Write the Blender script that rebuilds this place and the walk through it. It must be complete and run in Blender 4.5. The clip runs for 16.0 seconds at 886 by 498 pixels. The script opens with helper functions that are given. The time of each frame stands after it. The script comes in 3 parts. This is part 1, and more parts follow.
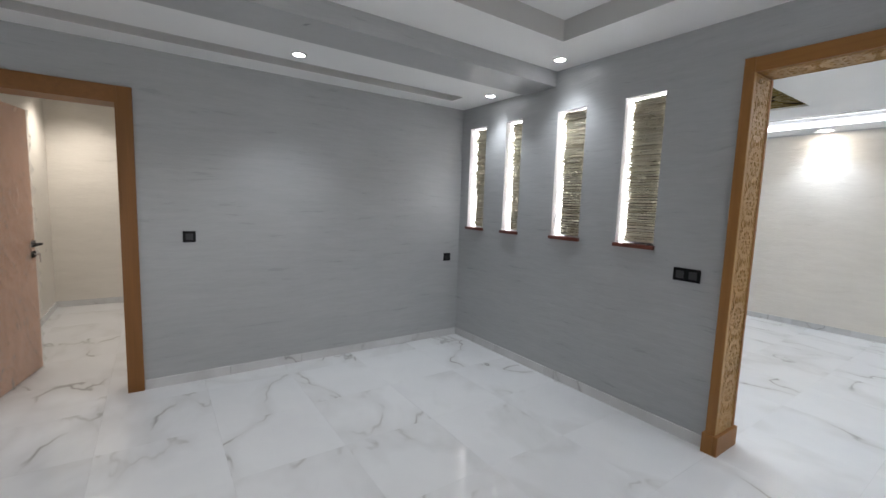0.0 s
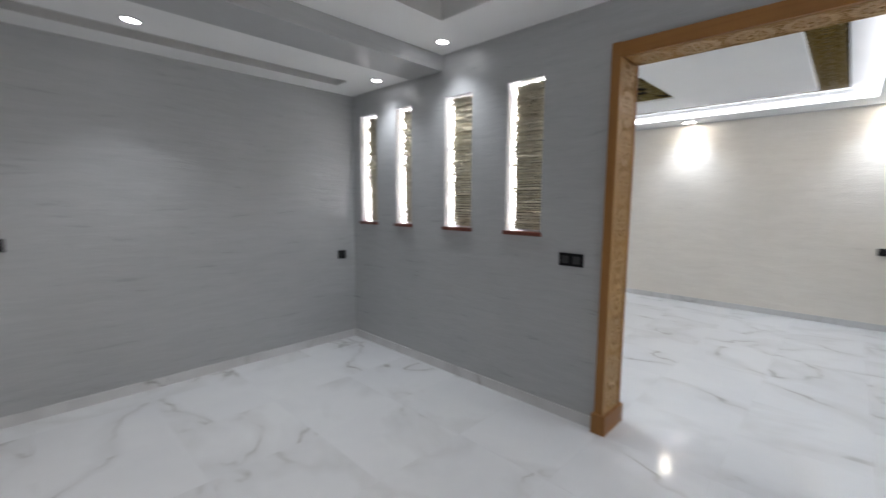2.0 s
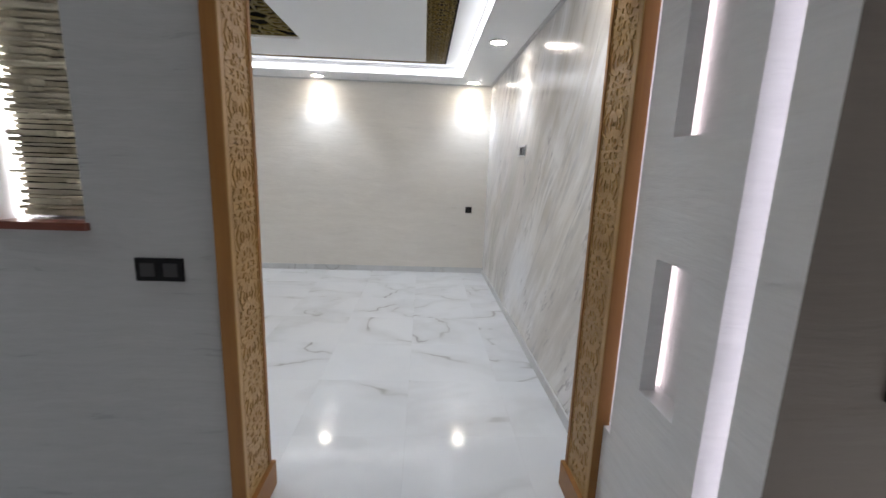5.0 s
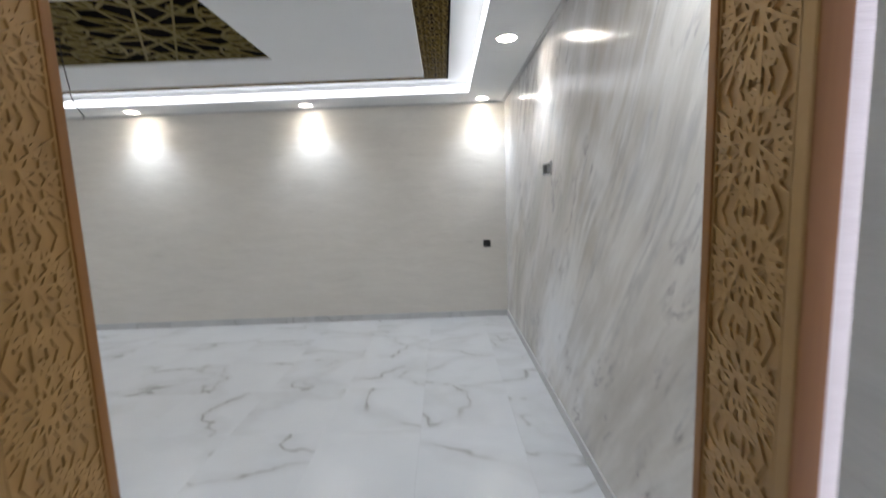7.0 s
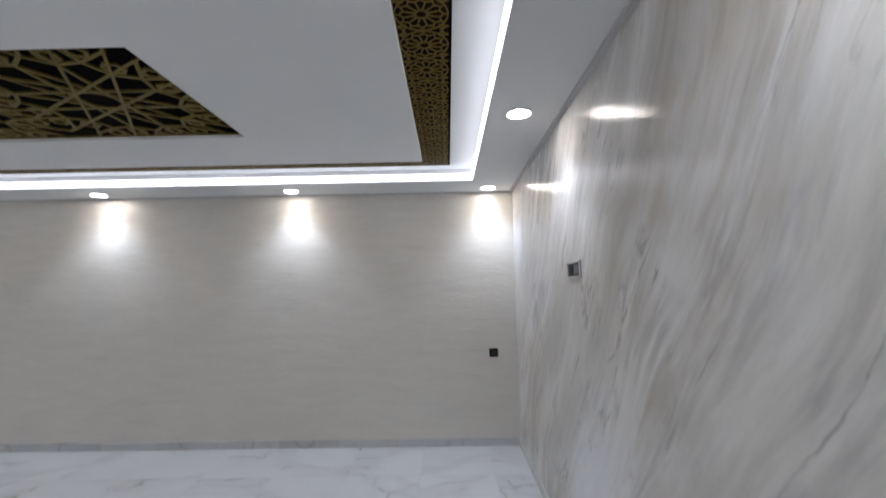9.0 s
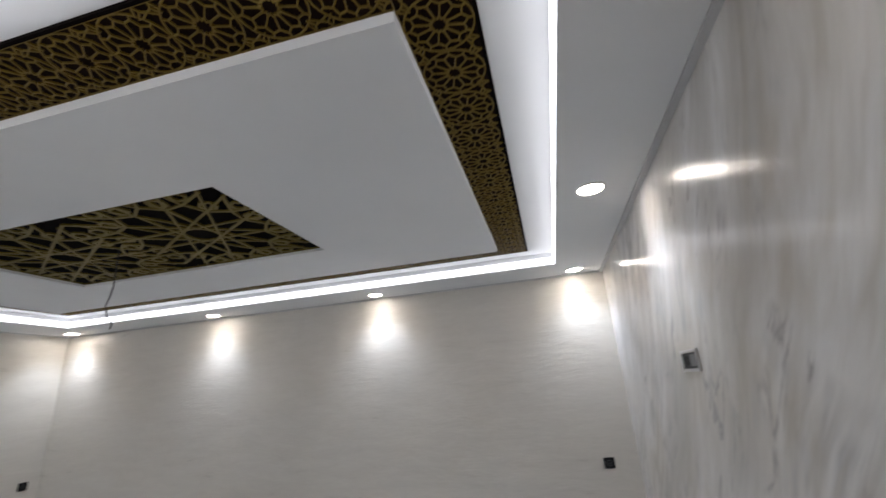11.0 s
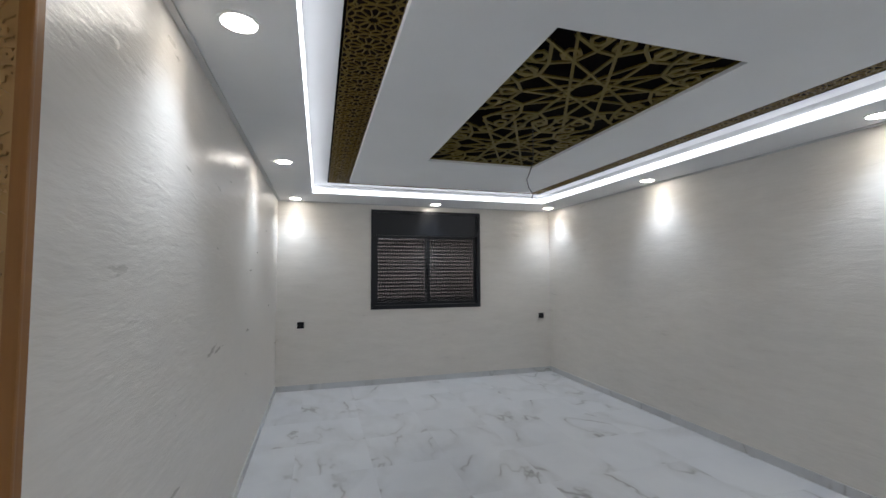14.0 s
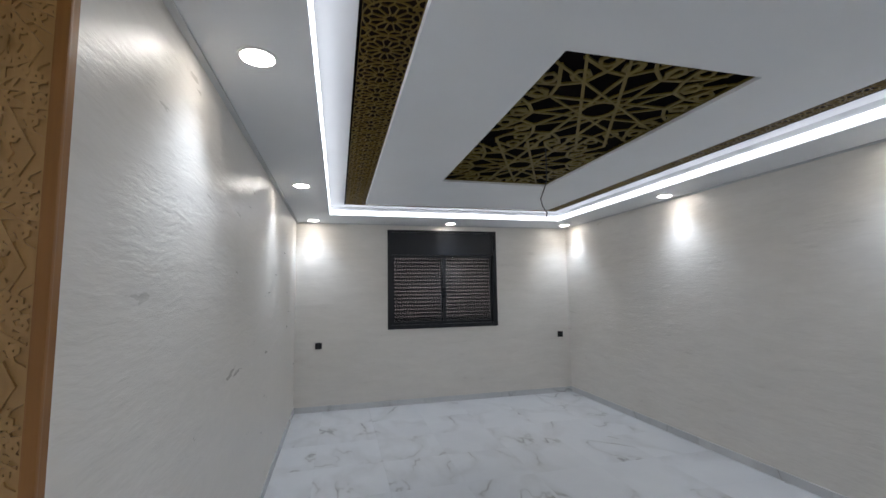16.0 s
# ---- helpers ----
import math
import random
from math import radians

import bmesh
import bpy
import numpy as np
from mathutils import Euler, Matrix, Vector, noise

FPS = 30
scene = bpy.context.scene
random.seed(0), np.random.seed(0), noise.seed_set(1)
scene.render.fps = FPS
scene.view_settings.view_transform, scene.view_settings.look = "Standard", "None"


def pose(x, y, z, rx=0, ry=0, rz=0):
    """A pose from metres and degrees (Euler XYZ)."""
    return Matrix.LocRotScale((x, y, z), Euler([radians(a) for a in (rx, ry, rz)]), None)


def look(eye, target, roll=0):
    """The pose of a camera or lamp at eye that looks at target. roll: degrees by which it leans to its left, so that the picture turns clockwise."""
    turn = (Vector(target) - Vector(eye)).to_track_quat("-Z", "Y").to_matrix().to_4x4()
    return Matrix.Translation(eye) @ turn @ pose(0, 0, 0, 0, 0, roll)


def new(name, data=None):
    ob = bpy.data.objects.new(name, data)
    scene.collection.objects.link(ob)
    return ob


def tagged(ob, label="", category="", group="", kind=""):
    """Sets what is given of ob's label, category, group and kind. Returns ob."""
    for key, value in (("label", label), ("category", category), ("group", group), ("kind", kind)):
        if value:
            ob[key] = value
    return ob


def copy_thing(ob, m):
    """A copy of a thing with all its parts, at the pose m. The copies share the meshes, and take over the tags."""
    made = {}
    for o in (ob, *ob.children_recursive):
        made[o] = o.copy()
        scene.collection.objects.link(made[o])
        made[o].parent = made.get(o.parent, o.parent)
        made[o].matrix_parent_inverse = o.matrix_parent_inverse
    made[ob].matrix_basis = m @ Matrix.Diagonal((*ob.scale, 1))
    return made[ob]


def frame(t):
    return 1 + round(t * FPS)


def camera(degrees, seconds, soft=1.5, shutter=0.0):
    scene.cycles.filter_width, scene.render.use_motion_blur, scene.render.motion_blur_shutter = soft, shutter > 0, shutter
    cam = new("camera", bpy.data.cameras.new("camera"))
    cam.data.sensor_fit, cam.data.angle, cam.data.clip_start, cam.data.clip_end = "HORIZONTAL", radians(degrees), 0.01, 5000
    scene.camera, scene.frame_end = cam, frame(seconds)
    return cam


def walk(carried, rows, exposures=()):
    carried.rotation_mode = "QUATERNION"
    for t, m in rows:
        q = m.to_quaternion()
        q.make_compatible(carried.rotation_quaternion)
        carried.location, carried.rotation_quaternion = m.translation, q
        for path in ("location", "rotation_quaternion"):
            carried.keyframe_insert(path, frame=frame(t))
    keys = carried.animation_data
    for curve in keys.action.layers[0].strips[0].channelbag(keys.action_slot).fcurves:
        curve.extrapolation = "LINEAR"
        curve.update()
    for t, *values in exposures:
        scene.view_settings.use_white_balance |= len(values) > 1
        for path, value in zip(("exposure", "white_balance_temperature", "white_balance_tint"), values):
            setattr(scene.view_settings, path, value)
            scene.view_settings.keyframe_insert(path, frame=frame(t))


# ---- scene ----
cam = camera(93.3, 16.0, shutter=0.6)
PATH = [
    (0, (0.465, 0.293, 1.432), (1.598, 1.927, 1.216), 2.0),
    (0.5, (0.484, 0.28, 1.443), (1.657, 1.886, 1.229), 1.0),
    (1, (0.61, 0.233, 1.43), (1.81, 1.82, 1.226), -0.4),
    (1.5, (0.692, 0.215, 1.423), (1.915, 1.784, 1.217), -0.9),
    (2, (0.763, 0.313, 1.404), (2.189, 1.696, 1.175), 0.4),
    (2.5, (0.847, 0.424, 1.418), (2.544, 1.43, 1.09), 1.7),
    (3, (1.057, 0.45, 1.397), (2.881, 1.174, 1.013), 0.8),
    (3.5, (1.265, 0.478, 1.419), (3.133, 1.073, 1.022), 1.5),
    (4, (1.424, 0.579, 1.415), (3.374, 0.819, 1.043), 3.3),
    (4.2, (1.466, 0.624, 1.433), (3.427, 0.722, 1.055), 3.2),
    (6.3, (2.257, 0.640, 1.406), (4.211, 0.464, 1.020), 1.3),
    (6.5, (2.321, 0.629, 1.407), (4.274, 0.452, 1.018), 0.8),
    (7, (2.510, 0.502, 1.424), (4.494, 0.516, 1.180), -2.2),
    (7.5, (2.652, 0.457, 1.468), (4.652, 0.494, 1.467), -1.5),
    (7.6, (2.686, 0.470, 1.474), (4.686, 0.499, 1.486), -0.6),
    (8, (2.894, 0.491, 1.474), (4.894, 0.488, 1.498), 1.1),
    (8.2, (2.980, 0.488, 1.470), (4.980, 0.484, 1.487), 0.8),
    (10.3, (3.336, 0.389, 1.575), (5.233, 0.539, 2.19), -3.7),
    (10.5, (3.342, 0.383, 1.577), (5.232, 0.591, 2.197), -3.8),
    (11, (3.379, 0.36, 1.559), (5.231, 0.785, 2.184), -4.3),
    (11.5, (3.505, 0.416, 1.509), (5.327, 1.015, 2.075), -3.8),
    (12, (3.699, 0.486, 1.536), (5.477, 1.218, 2.088), -3.8),
    (12.5, (3.866, 0.467, 1.529), (5.273, 1.831, 1.928), -3.0),
    (13, (3.907, 0.361, 1.51), (4.944, 2.047, 1.799), -1.1),
    (13.5, (3.886, 0.328, 1.517), (4.639, 2.173, 1.683), 0.0),
    (14, (3.924, 0.323, 1.525), (4.49, 2.238, 1.636), -0.2),
    (14.5, (3.937, 0.31, 1.534), (4.472, 2.232, 1.672), -0.8),
    (15, (3.936, 0.312, 1.534), (4.471, 2.234, 1.672), -0.8),
    (15.5, (3.93, 0.31, 1.537), (4.436, 2.238, 1.698), -0.8),
    (16, (3.938, 0.311, 1.543), (4.424, 2.241, 1.739), -0.9),
]
EXPOSURES = [(0.0, 1.01, 6560, 11), (1.2, 0.96, 6560, 11), (2.0, 0.88, 6600, 12), (3.0, 0.78, 6650, 13), (4.2, 0.72, 6750, 13), (6.3, 0.63, 6570, 11), (7.0, 0.51, 6600, 11), (7.6, 0.42, 6520, 9), (8.2, 0.33, 6270, 14),
             (10.3, 0.12, 6650, 14), (12.5, 0.10, 6600, 12), (13.5, 0.05, 6550, 11), (14.5, 0.12, 6280, 12), (16.0, 0.12, 6280, 12)]
walk(cam, [(t, look(eye, target, roll)) for t, eye, target, roll in PATH], EXPOSURES)

# ---- world, large lights ----
world = bpy.data.worlds.new("night")
scene.world = world
world.use_nodes = True
wbg = world.node_tree.nodes["Background"]
wbg.inputs["Color"].default_value = (0.35, 0.38, 0.45, 1)
wbg.inputs["Strength"].default_value = 0.04

SPOT_LIVING, SPOT_HALL, FILL_BACK, SPOT_ROOM = 23.0, 14.5, 140.0, 26.0
FILL_ROW = 19.0
LED_COVE, LED_NICHE, LED_SLOT, LED_PILLAR = 2.9, 6.2, 2.1, 1.0


# ---- plan ----
WX = 3.19          # hall face of the niche wall
LX = 3.395         # living room face of the same wall
BY = 3.928          # hall back wall
PY = -0.083         # hall pillar wall
PX = 2.455          # hall side of the pillar
FX, WY, MY = 7.377, 6.13, -0.212   # living room: far wall, window wall, marble wall
SOF = 2.472        # living room soffit
TOPC = 2.582        # living room raised ceiling
INZ = 2.530        # underside of the inner ceiling panel
STRIPZ, MAINZ = 2.415, 2.525      # hall ceilings
HX0, HY0 = -3.2, -3.0             # hall's far ends
AY0, AY1, AZ = -0.052, 1.285, 2.195  # archway opening
CX, CY = 5.375, 2.863             # middle of the living room ceiling


# ---- materials ----
def material(name, base=(0.8, 0.8, 0.8), rough=0.5, metal=0.0, spec=0.5):
    m = bpy.data.materials.new(name)
    m.use_nodes = True
    b = m.node_tree.nodes["Principled BSDF"]
    b.inputs["Base Color"].default_value = (*base, 1)
    b.inputs["Roughness"].default_value = rough
    b.inputs["Metallic"].default_value = metal
    b.inputs["Specular IOR Level"].default_value = spec
    return m


class Nodes:
    """Short hand for wiring a material's nodes."""

    def __init__(self, m):
        self.t = m.node_tree
        self.b = self.t.nodes["Principled BSDF"]

    def add(self, kind, **inputs):
        n = self.t.nodes.new(kind)
        for k, v in inputs.items():
            n.inputs[k.replace("_", " ")].default_value = v
        return n

    def link(self, a, b):
        self.t.links.new(a, b)

    def coords(self, scale=(1, 1, 1), rot=(0, 0, 0), random_shift=False):
        tc = self.add("ShaderNodeTexCoord")
        mp = self.add("ShaderNodeMapping")
        mp.inputs["Scale"].default_value = scale
        mp.inputs["Rotation"].default_value = rot
        if random_shift:
            oi = self.add("ShaderNodeObjectInfo")
            mul = self.add("ShaderNodeVectorMath")
            mul.operation = "SCALE"
            comb = self.add("ShaderNodeCombineXYZ", X=37.0, Y=-53.0, Z=11.0)
            self.link(comb.outputs[0], mul.inputs[0])
            self.link(oi.outputs["Random"], mul.inputs["Scale"])
            addn = self.add("ShaderNodeVectorMath")
            self.link(tc.outputs["Object"], addn.inputs[0])
            self.link(mul.outputs[0], addn.inputs[1])
            self.link(addn.outputs[0], mp.inputs["Vector"])
        else:
            self.link(tc.outputs["Object"], mp.inputs["Vector"])
        return mp.outputs[0]

    def noise(self, vec, scale, detail=6.0, rough=0.55, distort=0.0):
        n = self.add("ShaderNodeTexNoise", Scale=scale, Detail=detail, Roughness=rough, Distortion=distort)
        self.link(vec, n.inputs["Vector"])
        return n.outputs["Fac"]

    def ramp(self, fac, stops):
        r = self.add("ShaderNodeValToRGB")
        e = r.color_ramp.elements
        while len(e) < len(stops):
            e.new(0.5)
        for el, (p, c) in zip(e, stops):
            el.position, el.color = p, (*c, 1) if len(c) == 3 else c
        self.link(fac, r.inputs["Fac"])
        return r.outputs["Color"]

    def mix(self, fac, a, b, mode="MIX"):
        n = self.t.nodes.new("ShaderNodeMix")
        n.data_type, n.blend_type = "RGBA", mode
        for sock, v in ((n.inputs["Factor"], fac), (n.inputs["A"], a), (n.inputs["B"], b)):
            if isinstance(v, (int, float)):
                sock.default_value = v
            elif isinstance(v, tuple):
                sock.default_value = (*v, 1)
            else:
                self.link(v, sock)
        return n.outputs["Result"]

    def math(self, op, a, b):
        n = self.t.nodes.new("ShaderNodeMath")
        n.operation = op
        for sock, v in zip(n.inputs, (a, b)):
            if isinstance(v, (int, float)):
                sock.default_value = v
            else:
                self.link(v, sock)
        return n.outputs[0]

    def bump(self, height, strength, distance):
        n = self.add("ShaderNodeBump", Strength=strength, Distance=distance)
        self.link(height, n.inputs["Height"])
        self.link(n.outputs[0], self.b.inputs["Normal"])


def brushed_plaster(name, dark, light, stretch, rough, relief):
    """Decorative plaster brushed on in level strokes, slightly pearly."""
    m = material(name, light, rough)
    n = Nodes(m)
    warp = n.noise(n.coords((1, 1, 1)), 1.6, 3)
    vec = n.coords(stretch)
    shifted = n.add("ShaderNodeVectorMath")
    n.link(vec, shifted.inputs[0])
    sc = n.add("ShaderNodeCombineXYZ")
    n.link(n.math("MULTIPLY", warp, 0.10 * stretch[2]), sc.inputs["Z"])
    n.link(sc.outputs[0], shifted.inputs[1])
    strokes = n.noise(shifted.outputs[0], 2.6, 7, 0.58, 0.25)
    fine = n.noise(shifted.outputs[0], 11.0, 5, 0.6)
    cloud = n.noise(n.coords((1, 1, 1.6)), 0.8, 4)
    fac = n.math("ADD", n.math("ADD", n.math("MULTIPLY", strokes, 0.46), n.math("MULTIPLY", fine, 0.26)), n.math("MULTIPLY", cloud, 0.28))
    n.link(n.ramp(fac, [(0.34, dark), (0.64, light)]), n.b.inputs["Base Color"])
    n.link(n.ramp(strokes, [(0.3, (rough - 0.05,) * 3), (0.75, (rough + 0.10,) * 3)]), n.b.inputs["Roughness"])
    n.bump(n.math("ADD", strokes, n.math("MULTIPLY", fine, 0.4)), relief, 0.010)
    return m


def paint(name, base, rough=0.6, relief=0.06):
    m = material(name, base, rough)
    n = Nodes(m)
    big = n.noise(n.coords(), 1.3, 4)
    d = tuple(c * 0.95 for c in base)
    n.link(n.ramp(big, [(0.3, d), (0.7, base)]), n.b.inputs["Base Color"])
    n.bump(n.noise(n.coords(), 160, 3), relief, 0.002)
    return m


def veined_marble(name, ground, shade, vein, rough, shift=False):
    """Polished white tile with thin broken grey-brown veins."""
    m = material(name, ground, rough)
    n = Nodes(m)
    vec = n.coords((1, 1, 1), (0, 0, 0.5), shift)
    cloud = n.noise(vec, 1.6, 5, 0.6, 0.4)
    base = n.ramp(cloud, [(0.3, shade), (0.62, ground)])
    line = n.noise(n.coords((1.2, 0.8, 1), (0, 0, 1.0), shift), 1.1, 4.0, 0.5, 0.4)
    edge = n.math("ABSOLUTE", n.math("SUBTRACT", line, 0.5), 0.0)
    thin = n.ramp(edge, [(0.0, (1, 1, 1)), (0.011, (0, 0, 0))])
    gate = n.ramp(n.noise(vec, 2.2, 2.0), [(0.47, (0, 0, 0)), (0.64, (1, 1, 1))])
    soft = n.ramp(edge, [(0.0, (1, 1, 1)), (0.07, (0, 0, 0))])
    strong = n.math("MULTIPLY", thin, gate)
    faint = n.math("MULTIPLY", soft, 0.13)
    col = n.mix(faint, base, vein)
    col = n.mix(n.math("MULTIPLY", strong, 0.62), col, vein)
    n.link(col, n.b.inputs["Base Color"])
    n.link(n.ramp(cloud, [(0.3, (rough + 0.05,) * 3), (0.7, (rough,) * 3)]), n.b.inputs["Roughness"])
    return m


def streaked_marble(name):
    """Glossy polished wall stucco with long slanting grey and ochre streaks."""
    m = material(name, (0.7, 0.7, 0.7), 0.19, 0.0, 0.16)
    n = Nodes(m)
    turn = n.coords((1, 1, 1), (0, -0.95, 0))
    warp = n.noise(turn, 0.55, 2)
    st = n.add("ShaderNodeMapping")
    st.inputs["Scale"].default_value = (0.36, 1.0, 2.5)
    n.link(turn, st.inputs["Vector"])
    off = n.add("ShaderNodeVectorMath")
    comb = n.add("ShaderNodeCombineXYZ")
    n.link(n.math("MULTIPLY", warp, 1.5), comb.inputs["Z"])
    n.link(st.outputs[0], off.inputs[0])
    n.link(comb.outputs[0], off.inputs[1])
    vec = off.outputs[0]
    patch = n.noise(turn, 0.9, 3, 0.5)
    wide = n.noise(vec, 1.0, 7, 0.68, 0.25)
    body = n.math("ADD", n.math("MULTIPLY", wide, 0.72), n.math("MULTIPLY", patch, 0.28))
    base = n.ramp(body, [(0.36, (0.59, 0.58, 0.565)), (0.46, (0.71, 0.705, 0.705)), (0.54, (0.85, 0.86, 0.88))])
    warm = n.ramp(n.noise(turn, 0.7, 3, 0.5), [(0.38, (1, 1, 1)), (0.58, (0.94, 0.895, 0.82))])
    col = n.mix(0.8, base, warm, "MULTIPLY")
    hair = n.noise(vec, 5.0, 7, 0.72, 0.2)
    col = n.mix(0.20, col, n.ramp(hair, [(0.32, (0.60, 0.59, 0.585)), (0.58, (1, 1, 1))]), "MULTIPLY")
    for scale, gate_scale, width, low, strength, ink in ((1.3, 1.6, 0.040, 0.46, 0.50, (0.36, 0.36, 0.38)), (2.4, 2.6, 0.020, 0.48, 0.62, (0.24, 0.22, 0.24)), (0.9, 1.2, 0.055, 0.50, 0.48, (0.46, 0.41, 0.33))):
        away = n.math("ABSOLUTE", n.math("SUBTRACT", n.noise(vec, scale, 5, 0.6, 0.35), 0.5), 0.0)
        gate = n.ramp(n.noise(turn, gate_scale, 3, 0.6), [(low, (0, 0, 0)), (low + 0.13, (1, 1, 1))])
        line = n.math("MULTIPLY", n.ramp(away, [(0.0, (1, 1, 1)), (width, (0, 0, 0))]), gate)
        col = n.mix(n.math("MULTIPLY", line, strength), col, ink)
    n.link(col, n.b.inputs["Base Color"])
    n.bump(n.math("ADD", wide, n.math("MULTIPLY", hair, 0.9)), 0.13, 0.02)
    return m


def wood(name, a, b, rough, along="z"):
    m = material(name, a, rough)
    n = Nodes(m)
    s = {"x": (0.6, 14, 14), "y": (14, 0.6, 14), "z": (14, 14, 0.6)}[along]
    g = n.noise(n.coords(s), 2.0, 6, 0.6, 0.7)
    f = n.noise(n.coords(tuple(v * 5 for v in s)), 2.0, 3)
    mixed = n.math("ADD", n.math("MULTIPLY", g, 0.75), n.math("MULTIPLY", f, 0.25))
    n.link(n.ramp(mixed, [(0.3, b), (0.68, a)]), n.b.inputs["Base Color"])
    n.bump(mixed, 0.08, 0.003)
    return m


def glow(name, colour, strength):
    m = material(name, colour, 0.5)
    b = m.node_tree.nodes["Principled BSDF"]
    b.inputs["Emission Color"].default_value = (*colour, 1)
    b.inputs["Emission Strength"].default_value = strength
    return m


GREY = brushed_plaster("grey_pearl_plaster", (0.360, 0.372, 0.381), (0.428, 0.440, 0.449), (1.2, 1.2, 11.0), 0.31, 0.23)
PILLAR = brushed_plaster("pale_grey_plaster", (0.70, 0.71, 0.72), (0.80, 0.81, 0.82), (1.3, 1.3, 8.0), 0.40, 0.45)
# Taupe, with its base lowered for the weak light on that face.
TAUPE_DIM = brushed_plaster("dim_taupe_plaster", (0.085, 0.070, 0.062), (0.112, 0.092, 0.081), (0.8, 0.8, 9.0), 0.45, 0.25)
CREAM = brushed_plaster("cream_plaster", (0.695, 0.660, 0.606), (0.785, 0.750, 0.696), (1.05, 1.05, 5.2), 0.32, 0.38)
MARBLE_WALL = streaked_marble("streaked_marble_stucco")
CEILING = paint("white_ceiling_paint", (0.82, 0.83, 0.835), 0.7)
# Grey of the tray risers: their shade is put into the colour.
RECESS_SHADE = paint("recess_shade_grey", (0.50, 0.50, 0.495), 0.6)
# Stands in for the shade along the soffit's wall edge.
SHADE_EDGE = paint("soffit_edge_shade", (0.60, 0.60, 0.595), 0.6)
REVEAL = paint("white_reveal_paint", (0.80, 0.79, 0.80), 0.5)
FLOOR = veined_marble("polished_marble_tile", (0.74, 0.76, 0.785), (0.69, 0.71, 0.74), (0.17, 0.16, 0.145), 0.07, True)
SKIRT = veined_marble("marble_skirting", (0.66, 0.665, 0.67), (0.58, 0.585, 0.59), (0.20, 0.19, 0.18), 0.2, True)
GROUT = paint("pale_grout", (0.62, 0.63, 0.64), 0.8)
OAK = wood("honey_oak", (0.315, 0.140, 0.031), (0.250, 0.104, 0.022), 0.48)
OAK_Y = wood("honey_oak_level", (0.315, 0.140, 0.031), (0.250, 0.104, 0.022), 0.48, "y")
# The same honey oak, darkened for the dimmer light on the door frame.
OAK_SHADED = wood("honey_oak_shaded", (0.250, 0.104, 0.023), (0.195, 0.078, 0.016), 0.48)
OAK_SHADED_Y = wood("honey_oak_shaded_level", (0.250, 0.104, 0.023), (0.195, 0.078, 0.016), 0.48, "y")
CARVED = wood("carved_light_oak", (0.46, 0.28, 0.10), (0.385, 0.225, 0.076), 0.40)
SILLWOOD = wood("red_brown_sill", (0.17, 0.048, 0.028), (0.11, 0.03, 0.02), 0.3, "y")
DOORWOOD = wood("orange_door_veneer", (0.60, 0.31, 0.17), (0.46, 0.21, 0.10), 0.4)
BLACK = material("black_satin_plastic", (0.006, 0.006, 0.007), 0.5, 0.0, 0.2)
KEYGREY = material("dark_grey_rocker", (0.055, 0.055, 0.058), 0.6, 0.0, 0.2)
ANTHRACITE = material("anthracite_aluminium", (0.007, 0.008, 0.011), 0.34, 0.0, 0.5)
SHUTTER = material("dark_shutter_slat", (0.004, 0.004, 0.005), 0.6, 0.0, 0.2)
CHROME = material("brushed_nickel", (0.55, 0.55, 0.56), 0.28, 1.0)
SPOTRIM = material("white_spot_rim", (0.8, 0.8, 0.79), 0.4)
DARKBACK = material("dark_brown_backing", (0.004, 0.0025, 0.002), 0.9, 0.0, 0.05)
GOLD = material("gold_fretwork", (0.165, 0.118, 0.020), 0.5, 0.2, 0.25)
BRONZE = material("bronze_fretwork", (0.165, 0.105, 0.016), 0.5, 0.2, 0.25)
BROWNBACK = material("red_brown_backing", (0.012, 0.005, 0.003), 0.8, 0.0, 0.1)
OUTLET = material("grey_outlet_plastic", (0.16, 0.16, 0.165), 0.5)
CABLE = material("black_cable", (0.015, 0.015, 0.015), 0.5)
LED = glow("cool_led_strip", (0.92, 0.945, 1.0), LED_COVE)
LEDN = glow("niche_led", (0.93, 0.95, 1.0), LED_NICHE)
LEDS = glow("lilac_led", (0.94, 0.89, 1.0), LED_SLOT)
LEDP = glow("pink_white_led", (1.0, 0.88, 0.92), LED_PILLAR)
LAMP = glow("downlight_lens", (1.0, 0.94, 0.84), 44.0)
LAMPW = glow("downlight_lens_dim", (1.0, 0.93, 0.82), 4.0)
LAMPH = glow("downlight_lens_cool", (0.95, 0.97, 1.0), 14.0)
NIGHT = glow("street_glow", (0.80, 0.66, 0.66), 0.6)
nn = Nodes(NIGHT)
# Dark patches in this glow stand for reflections on the window panes.
lit = nn.ramp(nn.noise(nn.coords((1, 1, 1.4)), 2.2, 2), [(0.36, (0.10, 0.08, 0.08)), (0.52, (0.95, 0.78, 0.76))])
nn.link(lit, nn.b.inputs["Emission Color"])

GLASS = material("window_glass", (1, 1, 1), 0.02)
GLASS.node_tree.nodes["Principled BSDF"].inputs["Transmission Weight"].default_value = 1.0
GLASS.node_tree.nodes["Principled BSDF"].inputs["IOR"].default_value = 1.45
FILM = material("clear_wrinkled_film", (1, 0.96, 0.93), 0.12)
fn = Nodes(FILM)
fn.b.inputs["Alpha"].default_value = 0.28
fn.b.inputs["Specular IOR Level"].default_value = 0.9
fn.bump(fn.noise(fn.coords((1, 1, 1)), 5.0, 3, 0.5, 0.8), 0.6, 0.03)

